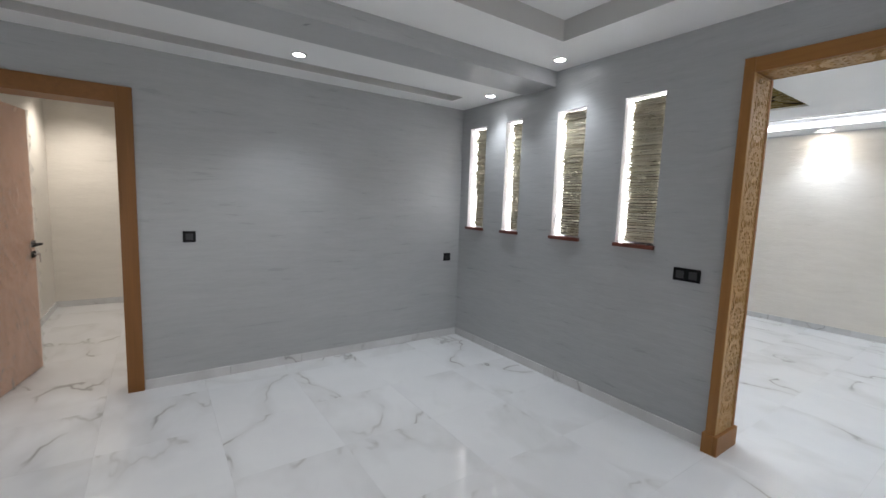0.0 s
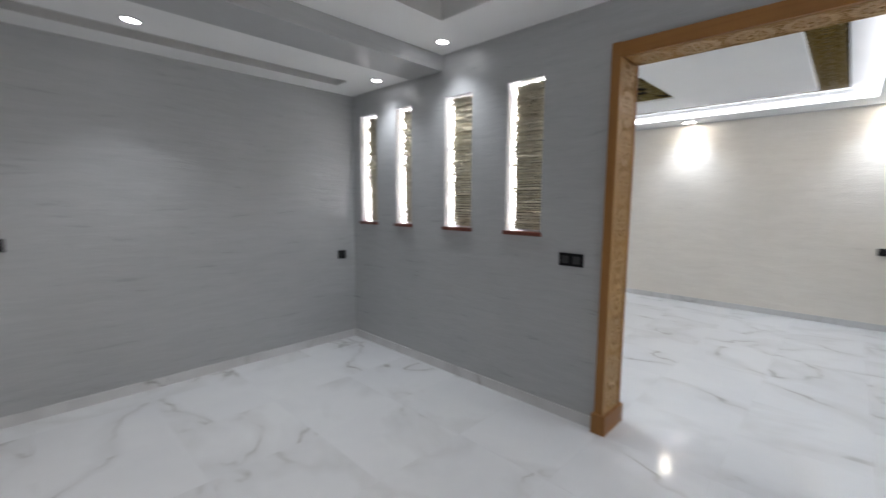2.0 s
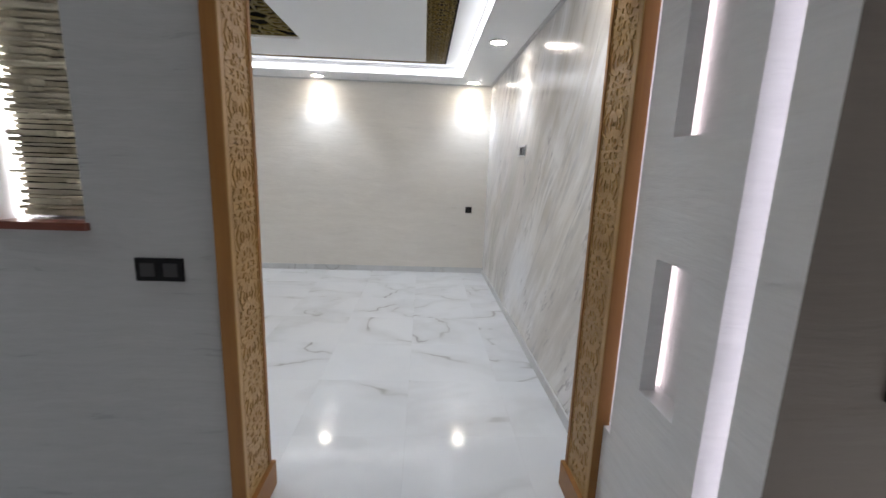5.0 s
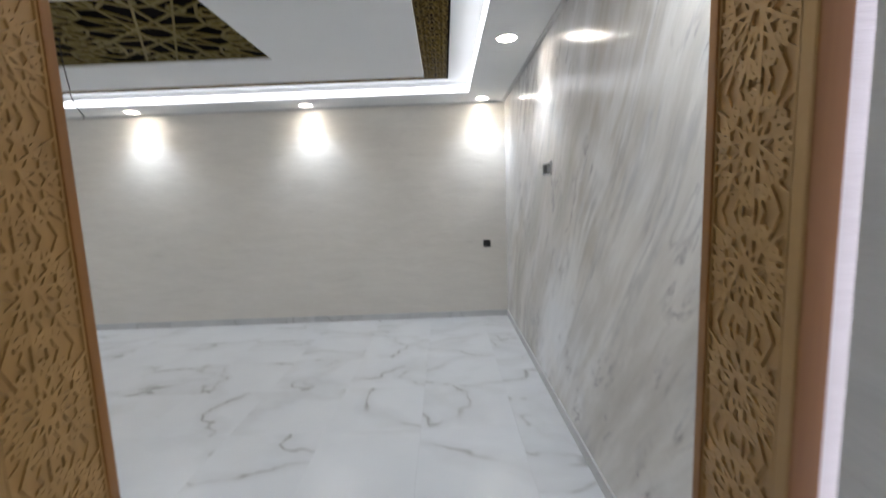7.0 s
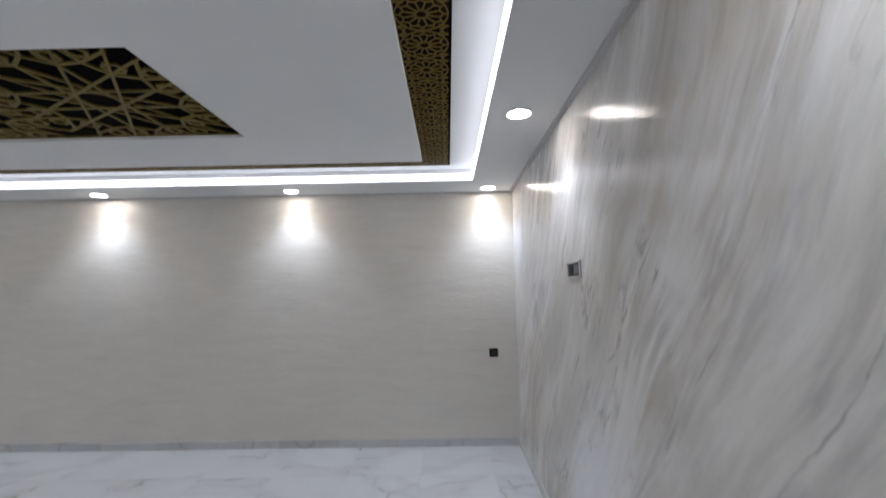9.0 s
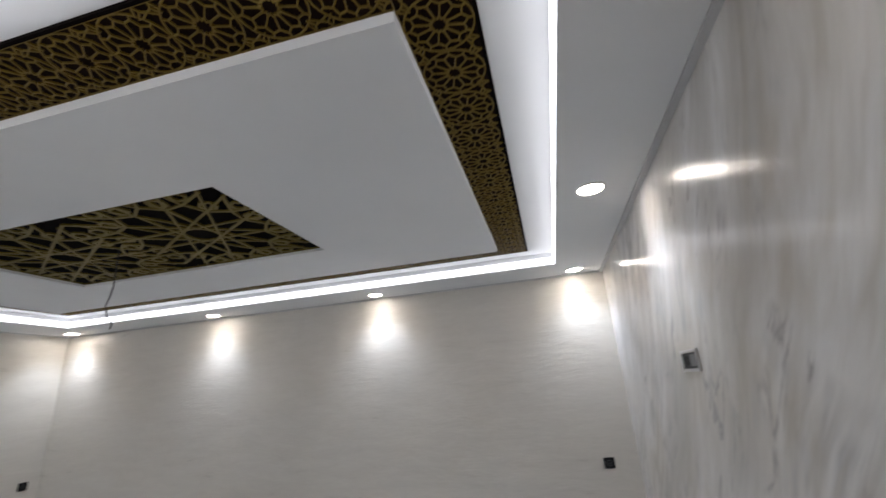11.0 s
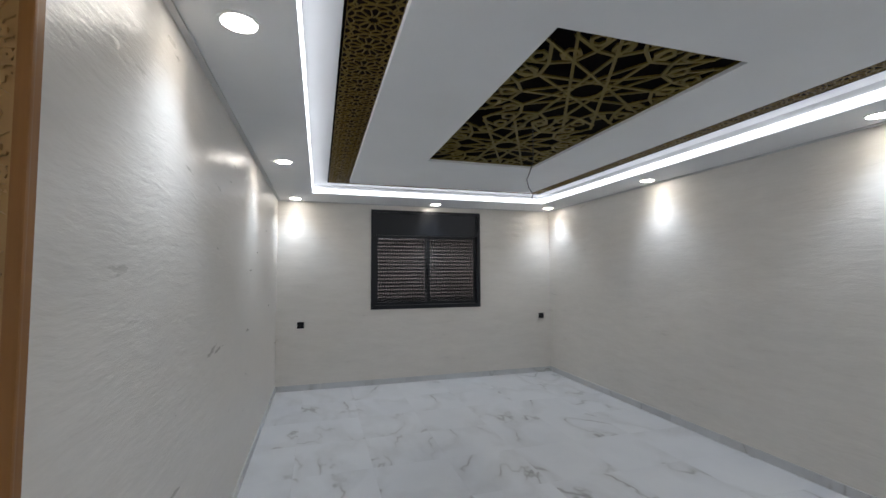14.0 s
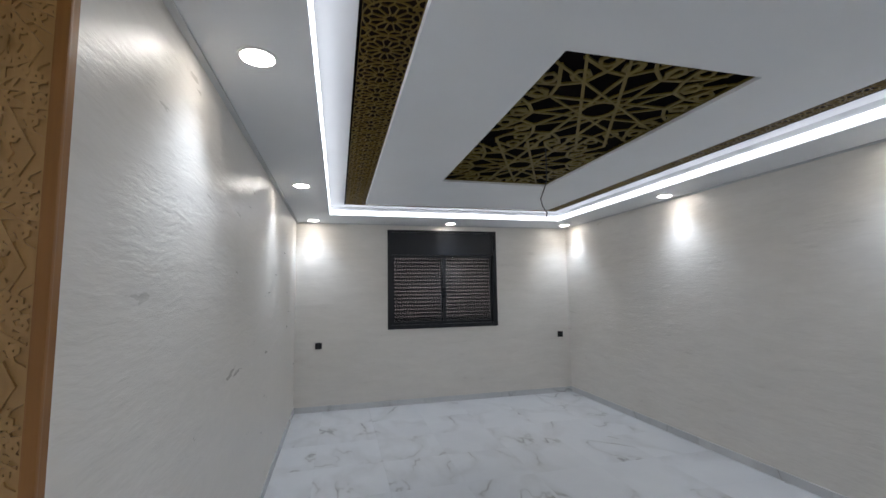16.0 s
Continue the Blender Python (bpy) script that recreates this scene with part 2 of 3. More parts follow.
STONE = material("split_slate", (0.42, 0.37, 0.26), 0.75)
sn = Nodes(STONE)
soi = sn.add("ShaderNodeObjectInfo")
stone_tone = sn.ramp(soi.outputs["Random"], [(0.0, (0.48, 0.42, 0.29)), (0.35, (0.68, 0.62, 0.46)), (0.7, (0.80, 0.76, 0.61)), (1.0, (0.60, 0.56, 0.46))])
grain = sn.noise(sn.coords((1, 1, 3), random_shift=True), 24, 6, 0.65)
sn.link(sn.mix(0.45, stone_tone, sn.ramp(grain, [(0.3, (0.34, 0.29, 0.21)), (0.7, (0.78, 0.71, 0.56))])), sn.b.inputs["Base Color"])
sn.bump(grain, 0.7, 0.012)


# ---- mesh helpers ----
def mesh_object(name, bm, mat, parent=None):
    me = bpy.data.meshes.new(name)
    bm.to_mesh(me)
    bm.free()
    for m in (mat if isinstance(mat, (list, tuple)) else (mat,)):
        me.materials.append(m)
    ob = new(name, me)
    if parent is not None:
        ob.parent = parent
    return ob


def part(name, bm, mat, parent, label=""):
    return tagged(mesh_object(name, bm, mat, parent), label)


def base_of(name, at, label, category, group="", kind=""):
    """The empty at a thing's base, under which its parts hang."""
    ob = new(name)
    ob.empty_display_size = 0.05
    ob.location = at
    return tagged(ob, label, category, group, kind)


def box(x0, x1, y0, y1, z0, z1, bm=None, bevel=0.0):
    bm = bm or bmesh.new()
    made = bmesh.ops.create_cube(bm, size=1.0, matrix=Matrix.Translation(((x0 + x1) / 2, (y0 + y1) / 2, (z0 + z1) / 2)) @ Matrix.Diagonal((x1 - x0, y1 - y0, z1 - z0, 1)))
    if bevel:
        edges = {e for v in made["verts"] for e in v.link_edges}
        bmesh.ops.bevel(bm, geom=list(edges), offset=bevel, segments=2, affect="EDGES", profile=0.7)
    return bm


def cells(xs, ys, zs, empty, bm=None):
    """A solid made of the grid's cells that are not empty, with outer faces alone."""
    bm = bm or bmesh.new()
    xs, ys, zs = sorted(set(xs)), sorted(set(ys)), sorted(set(zs))
    nx, ny, nz = len(xs) - 1, len(ys) - 1, len(zs) - 1

    def solid(i, j, k):
        if not (0 <= i < nx and 0 <= j < ny and 0 <= k < nz):
            return False
        return not empty((xs[i] + xs[i + 1]) / 2, (ys[j] + ys[j + 1]) / 2, (zs[k] + zs[k + 1]) / 2)

    seen = {}

    def vert(i, j, k):
        if (i, j, k) not in seen:
            seen[i, j, k] = bm.verts.new((xs[i], ys[j], zs[k]))
        return seen[i, j, k]

    sides = [((-1, 0, 0), ((0, 0, 0), (0, 0, 1), (0, 1, 1), (0, 1, 0))), ((1, 0, 0), ((1, 0, 0), (1, 1, 0), (1, 1, 1), (1, 0, 1))),
             ((0, -1, 0), ((0, 0, 0), (1, 0, 0), (1, 0, 1), (0, 0, 1))), ((0, 1, 0), ((0, 1, 0), (0, 1, 1), (1, 1, 1), (1, 1, 0))),
             ((0, 0, -1), ((0, 0, 0), (0, 1, 0), (1, 1, 0), (1, 0, 0))), ((0, 0, 1), ((0, 0, 1), (1, 0, 1), (1, 1, 1), (0, 1, 1)))]
    for i in range(nx):
        for j in range(ny):
            for k in range(nz):
                if solid(i, j, k):
                    for (dx, dy, dz), corners in sides:
                        if not solid(i + dx, j + dy, k + dz):
                            bm.faces.new([vert(i + a, j + b, k + c) for a, b, c in corners])
    return bm


def inside(v, lo, hi):
    return lo < v < hi


def paint_faces(ob, mat, test):
    """Gives the faces whose middle and normal pass the test another material."""
    ob.data.materials.append(mat)
    slot = len(ob.data.materials) - 1
    for p in ob.data.polygons:
        if test(p.center, p.normal):
            p.material_index = slot


def disc(r0, r1, z0, z1, steps=32, bm=None, at=(0, 0)):
    """A ring with a rectangular section (r0 = 0: a solid disc)."""
    bm = bm or bmesh.new()
    rings = []
    for r, z in ((r1, z0), (r1, z1), (max(r0, 1e-4), z1), (max(r0, 1e-4), z0)):
        rings.append([bm.verts.new((at[0] + r * math.cos(2 * math.pi * i / steps), at[1] + r * math.sin(2 * math.pi * i / steps), z)) for i in range(steps)])
    for a, b in zip(rings, rings[1:] + rings[:1]):
        for i in range(steps):
            bm.faces.new((a[i], a[(i + 1) % steps], b[(i + 1) % steps], b[i]))
    bmesh.ops.recalc_face_normals(bm, faces=bm.faces)
    return bm


# ---- star fretwork ----
def clipped(seg):
    """The part of a strap's axis that lies in the square cell of side 1."""
    (ax_, ay_), (bx_, by_) = seg
    lo, hi = 0.0, 1.0
    for p, d in ((ax_, bx_ - ax_), (ay_, by_ - ay_)):
        if abs(d) < 1e-9:
            if abs(p) > 0.5:
                return None
            continue
        u, v = sorted(((-0.5 - p) / d, (0.5 - p) / d))
        lo, hi = max(lo, u), min(hi, v)
    if hi - lo < 1e-3:
        return None
    return (ax_ + lo * (bx_ - ax_), ay_ + lo * (by_ - ay_)), (ax_ + hi * (bx_ - ax_), ay_ + hi * (by_ - ay_))


def polar(r, deg, cx=0.0, cy=0.0):
    return cx + r * math.cos(math.radians(deg)), cy + r * math.sin(math.radians(deg))


def looped(points):
    return [(p, q) for p, q in zip(points, points[1:] + points[:1])]


def star_cell():
    """Straps of one square cell of side 1 round its middle: a twelve-rayed rosette, its ring and the links to its neighbours."""
    segs = []
    for i in range(12):
        ray, gap = 30 * i + 15, 30 * i + 30
        segs += [(polar(0.100, 30 * i), polar(0.150, ray)), (polar(0.150, ray), polar(0.100, gap)), (polar(0.150, ray), polar(0.345, ray))]
        segs += [(polar(0.345, ray), polar(0.410, ray + side * 15)) for side in (-1, 1)]
        segs.append((polar(0.410, gap), polar(0.487, gap)))
    segs += looped([polar(0.487, 15 * i) for i in range(24)])
    for qx in (-1, 1):
        for qy in (-1, 1):
            for k in range(3):
                p, q = polar(0.125, 30 * k), polar(0.125, 30 * k + 30)
                segs.append(((qx * (0.5 - p[0]), qy * (0.5 - p[1])), (qx * (0.5 - q[0]), qy * (0.5 - q[1]))))
            for p, q in ((polar(0.125, 45), polar(0.255, 45)), ((0.125, 0.0), (0.19, 0.13)), ((0.0, 0.125), (0.13, 0.19))):
                segs.append(((qx * (0.5 - p[0]), qy * (0.5 - p[1])), (qx * (0.5 - q[0]), qy * (0.5 - q[1]))))
    return segs


def rosette_cell(size=1.0):
    """Straps of one square cell of side 1, with a rosette of the size given: twelve long straps that cross round an open star, petal heads, and links that run into the next cells."""
    segs, r0, r1, out = [], 0.36 * size, 0.420 * size, 0.74
    half = math.degrees(math.acos(r0 * math.cos(math.radians(75)) / out))
    for i in range(12):
        ray, gap = 30 * i + 15, 30 * i + 30
        segs.append((polar(out, gap + half), polar(out, gap - half)))
        segs += [(polar(r0, ray), polar(r1, ray + side * 15)) for side in (-1, 1)]
        segs += [(polar(r1, gap), polar(0.58 * size, gap + side * 10)) for side in (-1, 1)]
        segs += looped([polar(0.043 * size, 60 * k + ray, *polar(0.432 * size, ray)) for k in range(6)])
        segs += looped([polar(0.040 * size, 60 * k + gap, *polar(0.508 * size, gap)) for k in range(6)])
    return [c for c in map(clipped, segs) if c]


CELL, ROSETTE, CARVING = star_cell(), rosette_cell(), rosette_cell(0.82)


def fretwork(w, h, nx, ny, strap, depth, cell=CELL, beat=None):
    """Straps of width strap, rising by depth from z = 0, on a field w x h from the corner (0, 0), in nx x ny rosettes, with a rim.
    beat: the rosettes' pitch along h and the middle of one of them, where they are cut off by the field's ends."""
    verts, faces = [], []
    sx, sy = w / nx, beat[0] if beat else h / ny
    first = beat[1] - beat[0] * math.ceil(beat[1] / beat[0]) if beat else 0.5 * sy
    ny = math.ceil((h - first) / sy + 0.5) if beat else ny

    def strip(p, q, half, top):
        p, q = Vector(p), Vector(q)
        d = q - p
        if d.length < 1e-6 or max(p.y, q.y) < 0 or min(p.y, q.y) > h:
            return
        n = Vector((-d.y, d.x)).normalized() * half
        e = d.normalized() * half * 0.5
        k = len(verts)
        for c in (p - e + n, p - e - n, q + e - n, q + e + n):
            c = (min(max(c[0], 0.0), w), min(max(c[1], 0.0), h))
            verts.append((*c, 0.0))
            verts.append((*c, top))
        for i in range(4):
            a, b = k + 2 * i, k + 2 * ((i + 1) % 4)
            faces.append((a, b, b + 1, a + 1))
        faces.append((k + 1, k + 3, k + 5, k + 7))

    for i in range(nx):
        for j in range(ny):
            ox, oy = (i + 0.5) * sx, first + j * sy
            for s, ((ax, ay), (bx, by)) in enumerate(cell):
                strip((ox + ax * sx, oy + ay * sy), (ox + bx * sx, oy + by * sy), strap / 2, depth * (1 - 0.0011 * s))
    for a, b in (((0, 0), (w, 0)), ((w, 0), (w, h)), ((w, h), (0, h)), ((0, h), (0, 0))):
        strip(a, b, strap * 0.6, depth * 1.05)
    me = bpy.data.meshes.new("fretwork")
    me.from_pydata(verts, [], faces)
    bm = bmesh.new()
    bm.from_mesh(me)
    bpy.data.meshes.remove(me)
    bmesh.ops.recalc_face_normals(bm, faces=bm.faces)
    return bm


# ---- structure: floor ----
floor = tagged(mesh_object("floor", box(HX0 - 0.3, FX + 0.3, HY0 - 0.3, 9.3, -0.12, -0.006), GROUT), "pale grout bed under polished white marble tiles", "floor", kind="structure")

# ---- structure: hall walls ----
NICHES = [(3.540, 3.792), (3.052, 3.258), (2.377, 2.654), (1.776, 2.058)]
NZ0, NZ1, NDEPTH = 1.197, 2.202, 0.135
wall_n = cells([WX, WX + NDEPTH, LX], [AY0 - 0.04, AY1 + 0.03] + [v for n in NICHES for v in n] + [BY, WY + 0.2, MY], [0, NZ0, NZ1, AZ + 0.03, 2.75],
               lambda x, y, z: (inside(y, AY0 - 0.04, AY1 + 0.03) and z < AZ + 0.03) or (x < WX + NDEPTH and inside(z, NZ0, NZ1) and any(inside(y, *n) for n in NICHES)))
wall_north = tagged(mesh_object("wall_niche", wall_n, GREY), "brushed pearl grey plaster wall with four lit niches", "wall", kind="structure")
paint_faces(wall_north, CREAM, lambda c, n: n.x > 0.5 and c.x > LX - 0.01)
paint_faces(wall_north, REVEAL, lambda c, n: inside(c.z, NZ0 - 0.01, NZ1 + 0.01) and any(inside(c.y, a - 0.001, b + 0.001) for a, b in NICHES) and c.x > WX + 0.01 and c.x < LX - 0.01)

DX0, DX1, DZ = -0.49, 0.283, 2.038
back = cells([HX0, DX0, DX1, WX], [BY, BY + 0.2], [0, DZ, 2.75], lambda x, y, z: inside(x, DX0, DX1) and z < DZ)
wall_back = tagged(mesh_object("wall_back", back, GREY), "brushed pearl grey plaster wall with a doorway", "wall", kind="structure")
paint_faces(wall_back, CREAM, lambda c, n: n.y > 0.5)

SN = (2.768, 2.950)      # niches of the pillar wall
SL1, SL2 = (2.566, 2.647), (3.102, 3.172)   # its light slots
RN = [(0.735, 1.173), (1.534, 1.99)]
ND, LIP, GAP = 0.078, 0.052, 0.032     # their depth, the depth of the reveal before the light gap, the gap's reach
def pillar_open(x, y, z):
    slot = (inside(x, *SL1) and inside(z, 0.12, 2.38)) or (inside(x, *SL2) and inside(z, 0.47, 2.38))
    niche = any(inside(z, *r) for r in RN) and ((inside(x, *SN) and y > PY - ND) or (inside(x, SN[1], SN[1] + GAP) and inside(y, PY - ND, PY - LIP)))
    return (slot and y > PY - 0.11) or niche


pillar = cells([PX, *SL1, *SN, SN[1] + GAP, *SL2, WX], [HY0 - 0.2, PY - 0.11, PY - ND, PY - LIP, PY], [0, 0.12, 0.47, *RN[0], *RN[1], 2.38, 2.75], pillar_open)
wall_pillar = tagged(mesh_object("wall_pillar", pillar, PILLAR), "pale grey plastered wall with niches and lit slots", "wall", kind="structure")
# The hall side is taupe, darkened in colour because it is less lit.
paint_faces(wall_pillar, TAUPE_DIM, lambda c, n: n.x < -0.5 and c.x < PX + 0.01)
paint_faces(wall_pillar, PILLAR, lambda c, n: c.y < PY - 0.01 and c.x > PX + 0.02 and c.y > PY - 0.12)

for nm, b in (("wall_hall_end", (HX0 - 0.2, HX0, HY0 - 0.2, BY + 0.2, 0, 2.75)), ("wall_hall_side", (HX0, PX, HY0 - 0.2, HY0, 0, 2.75))):
    tagged(mesh_object(nm, box(*b), GREY), "brushed pearl grey plaster wall", "wall", kind="structure")

# ---- structure: living room walls ----
WX0, WX1, WZ0, WZ1 = 4.605, 6.212, 1.016, 2.398
win_wall = cells([LX, WX0, WX1, FX + 0.2], [WY, WY + 0.22], [0, WZ0, WZ1, 2.75], lambda x, y, z: inside(x, WX0, WX1) and inside(z, WZ0, WZ1))
tagged(mesh_object("wall_window", win_wall, CREAM), "cream brushed plaster wall round a window", "wall", kind="structure")
tagged(mesh_object("wall_far", box(FX, FX + 0.2, MY - 0.2, WY, 0, 2.75), CREAM), "long cream brushed plaster wall", "wall", kind="structure")
tagged(mesh_object("wall_marble", box(WX + 0.003, FX, MY - 0.2, MY, 0, 2.75), MARBLE_WALL), "glossy white and grey streaked marble stucco wall", "wall", kind="structure")

# ---- structure: side room behind the door ----
for nm, b in (("wall_side_room_left", (-0.76, -0.56, BY + 0.2, 7.1, 0, 2.75)), ("wall_side_room_end", (-0.76, 3.0, 7.1, 7.3, 0, 2.75)), ("wall_side_room_right", (2.6, 2.8, BY + 0.2, 7.1, 0, 2.75))):
    tagged(mesh_object(nm, box(*b), CREAM), "cream plaster wall of the side room", "wall", kind="structure")

# ---- structure: ceilings ----
S0, S1, T0, T1 = -1.05, 2.86, 3.50, 3.68      # groove in the lower hall ceiling
BY0, BY1 = 2.69, 3.05                           # beam
tagged(mesh_object("ceiling_hall_strip", cells([HX0, S0, S1, WX], [BY1, T0, T1, BY], [STRIPZ, STRIPZ + 0.05, 2.78], lambda x, y, z: z < STRIPZ + 0.05 and inside(x, S0, S1) and inside(y, T0, T1)), CEILING),
       "lower white plasterboard ceiling with a long groove", "ceiling", kind="structure")
# The groove's inner faces share the grey of the tray risers.
bpy.data.objects["ceiling_hall_strip"].data.materials.append(RECESS_SHADE)
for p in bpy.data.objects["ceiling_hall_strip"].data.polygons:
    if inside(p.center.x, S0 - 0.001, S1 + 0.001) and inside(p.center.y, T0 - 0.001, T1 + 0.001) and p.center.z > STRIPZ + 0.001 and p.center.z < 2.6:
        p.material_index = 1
tagged(mesh_object("beam", box(HX0, WX, BY0, BY1, STRIPZ - 0.01, 2.78, bevel=0.006), GREY), "grey plastered ceiling beam", "beam", kind="structure")
U0, U1, V0, V1 = -2.4, 2.735, -2.2, 2.255
tagged(mesh_object("ceiling_hall", cells([HX0, U0, U1, WX], [HY0, V0, V1, BY0], [MAINZ, 2.66, 2.78], lambda x, y, z: z < 2.66 and inside(x, U0, U1) and inside(y, V0, V1)), CEILING),
       "white hall ceiling with a raised tray", "ceiling", kind="structure")
tray = bpy.data.objects["ceiling_hall"]
# Risers of the white tray are coloured grey for the shade on them.
tray.data.materials.append(RECESS_SHADE)
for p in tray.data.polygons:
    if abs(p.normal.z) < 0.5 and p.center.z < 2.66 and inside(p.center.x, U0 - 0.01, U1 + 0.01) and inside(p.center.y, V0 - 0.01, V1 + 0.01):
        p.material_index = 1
tagged(mesh_object("ceiling_side_room", box(-0.56, 2.6, BY + 0.2, 7.1, 2.5, 2.7), CEILING), "white ceiling of the side room", "ceiling", kind="structure")

LIPX, LIPY = 1.54, 2.648
ceil = cells([LX, CX - LIPX, CX + LIPX, FX], [MY, CY - LIPY, CY + LIPY, WY], [SOF, TOPC, 2.78], lambda x, y, z: z < TOPC and abs(x - CX) < LIPX and abs(y - CY) < LIPY)
tagged(mesh_object("ceiling_living", ceil, CEILING), "white tray ceiling with a lowered border", "ceiling", kind="structure")
INX, INY = 1.135, 2.216
PNX, PNY = 0.522, 1.074
inner = cells([CX - INX, CX - PNX, CX + PNX, CX + INX], [CY - INY, CY - PNY, CY + PNY, CY + INY], [INZ, TOPC - 0.001], lambda x, y, z: abs(x - CX) < PNX and abs(y - CY) < PNY)
tagged(mesh_object("ceiling_panel", inner, CEILING), "flat white dropped ceiling panel", "ceiling", kind="structure")

# fretwork border and middle field
BOX, BOY = 1.360, 2.432
BANDZ = TOPC - 0.006
border = base_of("ceiling_fretwork_border", (CX, CY, BANDZ), "gold star fretwork border on dark backing, set in the ceiling", "ceiling ornament")
bw_x, bw_y = BOX - INX, BOY - INY


def under(ox, oy, z):
    """Lays a field, built upwards, face down on the ceiling, from the corner (ox, oy)."""
    m = Matrix.Translation((ox, oy, z)) @ Matrix.Rotation(math.pi, 4, "X")
    return m


for sx0, sx1, sy0, sy1 in ((-BOX, BOX, -BOY, -INY), (-BOX, BOX, INY, BOY), (-BOX, -INX, -INY, INY), (INX, BOX, -INY, INY)):
    bd = part("backing", box(sx0, sx1, sy0, sy1, -0.001, 0.004), BROWNBACK, border, "dark brown backing board")
    w, h = sx1 - sx0, sy1 - sy0
    nx, ny = max(1, round(w / 0.213)), max(1, round(h / 0.213))
    fw = fretwork(w, h, nx, ny, 0.0050, 0.006)
    bmesh.ops.transform(fw, matrix=under(sx0, sy1, -0.001), verts=fw.verts)
    part("fretwork", fw, BRONZE, border, "aged gold star fretwork")
for sx0, sx1, sy0, sy1 in ((-BOX - 0.012, BOX + 0.012, -BOY - 0.012, -BOY), (-BOX - 0.012, BOX + 0.012, BOY, BOY + 0.012), (-BOX - 0.012, -BOX, -BOY, BOY), (BOX, BOX + 0.012, -BOY, BOY)):
    part("rim", box(sx0, sx1, sy0, sy1, -0.008, 0.004), DARKBACK, border, "dark thin rim")

field = base_of("ceiling_fretwork_panel", (CX, CY, INZ + 0.03), "large gold star fretwork on dark backing, sunk in the ceiling", "ceiling ornament")
part("backing", box(-PNX + 0.001, PNX - 0.001, -PNY + 0.001, PNY - 0.001, 0.0, 0.012), DARKBACK, field, "dark brown backing board")
fw = fretwork(2 * PNX - 0.004, 2 * PNY - 0.004, 1, 2, 0.018, 0.010, ROSETTE)
bmesh.ops.transform(fw, matrix=under(-PNX + 0.002, PNY - 0.002, 0.0), verts=fw.verts)
part("fretwork", fw, GOLD, field, "gold star fretwork")

# light strips of the cove
for nm, b in (("near", (CX - LIPX + 0.02, CX + LIPX - 0.02, CY - LIPY + 0.001, CY - LIPY + 0.012)), ("far", (CX - LIPX + 0.02, CX + LIPX - 0.02, CY + LIPY - 0.012, CY + LIPY - 0.001)),
              ("left", (CX - LIPX + 0.001, CX - LIPX + 0.012, CY - LIPY + 0.001, CY + LIPY - 0.001)), ("right", (CX + LIPX - 0.012, CX + LIPX - 0.001, CY - LIPY + 0.001, CY + LIPY - 0.001))):
    tagged(mesh_object("led_strip", box(*b, SOF + 0.008, SOF + 0.062, bevel=0.002), LED), "cool white light strip along the ceiling cove", "light strip", "cove light strips")

# grey strips added for the shaded gap between the soffit and the walls
for b in ((LX + 0.001, LX + 0.030, MY + 0.030, WY - 0.030), (FX - 0.030, FX - 0.001, MY + 0.030, WY - 0.030), (LX + 0.001, FX - 0.001, MY + 0.001, MY + 0.030), (LX + 0.001, FX - 0.001, WY - 0.030, WY - 0.001)):
    tagged(mesh_object("trim", box(*b, SOF - 0.012, SOF - 0.0005, bevel=0.002), SHADE_EDGE), "narrow grey strip under the soffit, standing for its shaded edge gap", "trim", kind="structure")

# ---- downlights, with added fill lamps ----
def make_downlight(lens, rim, radius):
    ob = base_of("downlight", (0, 0, -9), "small round recessed ceiling downlight, switched on, shared with added fill lamps", "downlight", "ceiling downlights")
    part("rim", disc(radius, radius + 0.013, -0.006, 0.001), rim, ob, "thin round rim")
    part("lens", disc(0.0, radius - 0.0005, -0.003, 0.0005), lens, ob, "bright lens")
    return ob


def place_downlights(spots, lens, rim, power, colour, radius, angle=96, blend=1.0):
    first = make_downlight(lens, rim, radius)
    for i, (x, y, z) in enumerate(spots):
        if i == 0:
            first.location = (x, y, z)
        else:
            copy_thing(first, pose(x, y, z))
        lamp = bpy.data.lights.new("downlight_beam", "SPOT")
        lamp.energy, lamp.color, lamp.spot_size, lamp.spot_blend, lamp.shadow_soft_size = power, colour, radians(angle), blend, 0.06
        ob = new("downlight_beam", lamp)
        ob.location = (x, y, z - 0.035)


LIVING_SPOTS = [(3.622, y, SOF) for y in (0.04, 2.01, 4.08, 5.92)] + [(7.185, y, SOF) for y in (0.05, 1.96, 3.85, 5.82)] + [(5.47, 5.92, SOF), (5.47, 0.04, SOF)]
place_downlights(LIVING_SPOTS, LAMP, SPOTRIM, SPOT_LIVING, (0.74, 0.86, 1.0), 0.064, 108)
HALL_SPOTS = [(3.01, 3.29, STRIPZ), (1.32, 3.34, STRIPZ), (2.985, 2.490, MAINZ)]
# Unseen lamps added in the rear of the hall to fill it with light.
BACK_FILLS = [(1.9, -2.6, MAINZ), (0.3, -2.6, MAINZ), (-2.8, -0.9, MAINZ)]
# Unseen pair added on the tray border, also as fill.
ROW_FILLS = [(0.45, 2.490, MAINZ), (-1.80, 2.490, MAINZ)]
place_downlights(HALL_SPOTS, LAMPH, CHROME, SPOT_HALL, (0.90, 0.95, 1.0), 0.040, 110)
place_downlights(ROW_FILLS, LAMPH, CHROME, FILL_ROW, (1.0, 0.98, 0.95), 0.040, 140)
place_downlights(BACK_FILLS, LAMPH, CHROME, FILL_BACK, (1.0, 0.97, 0.925), 0.040, 140)
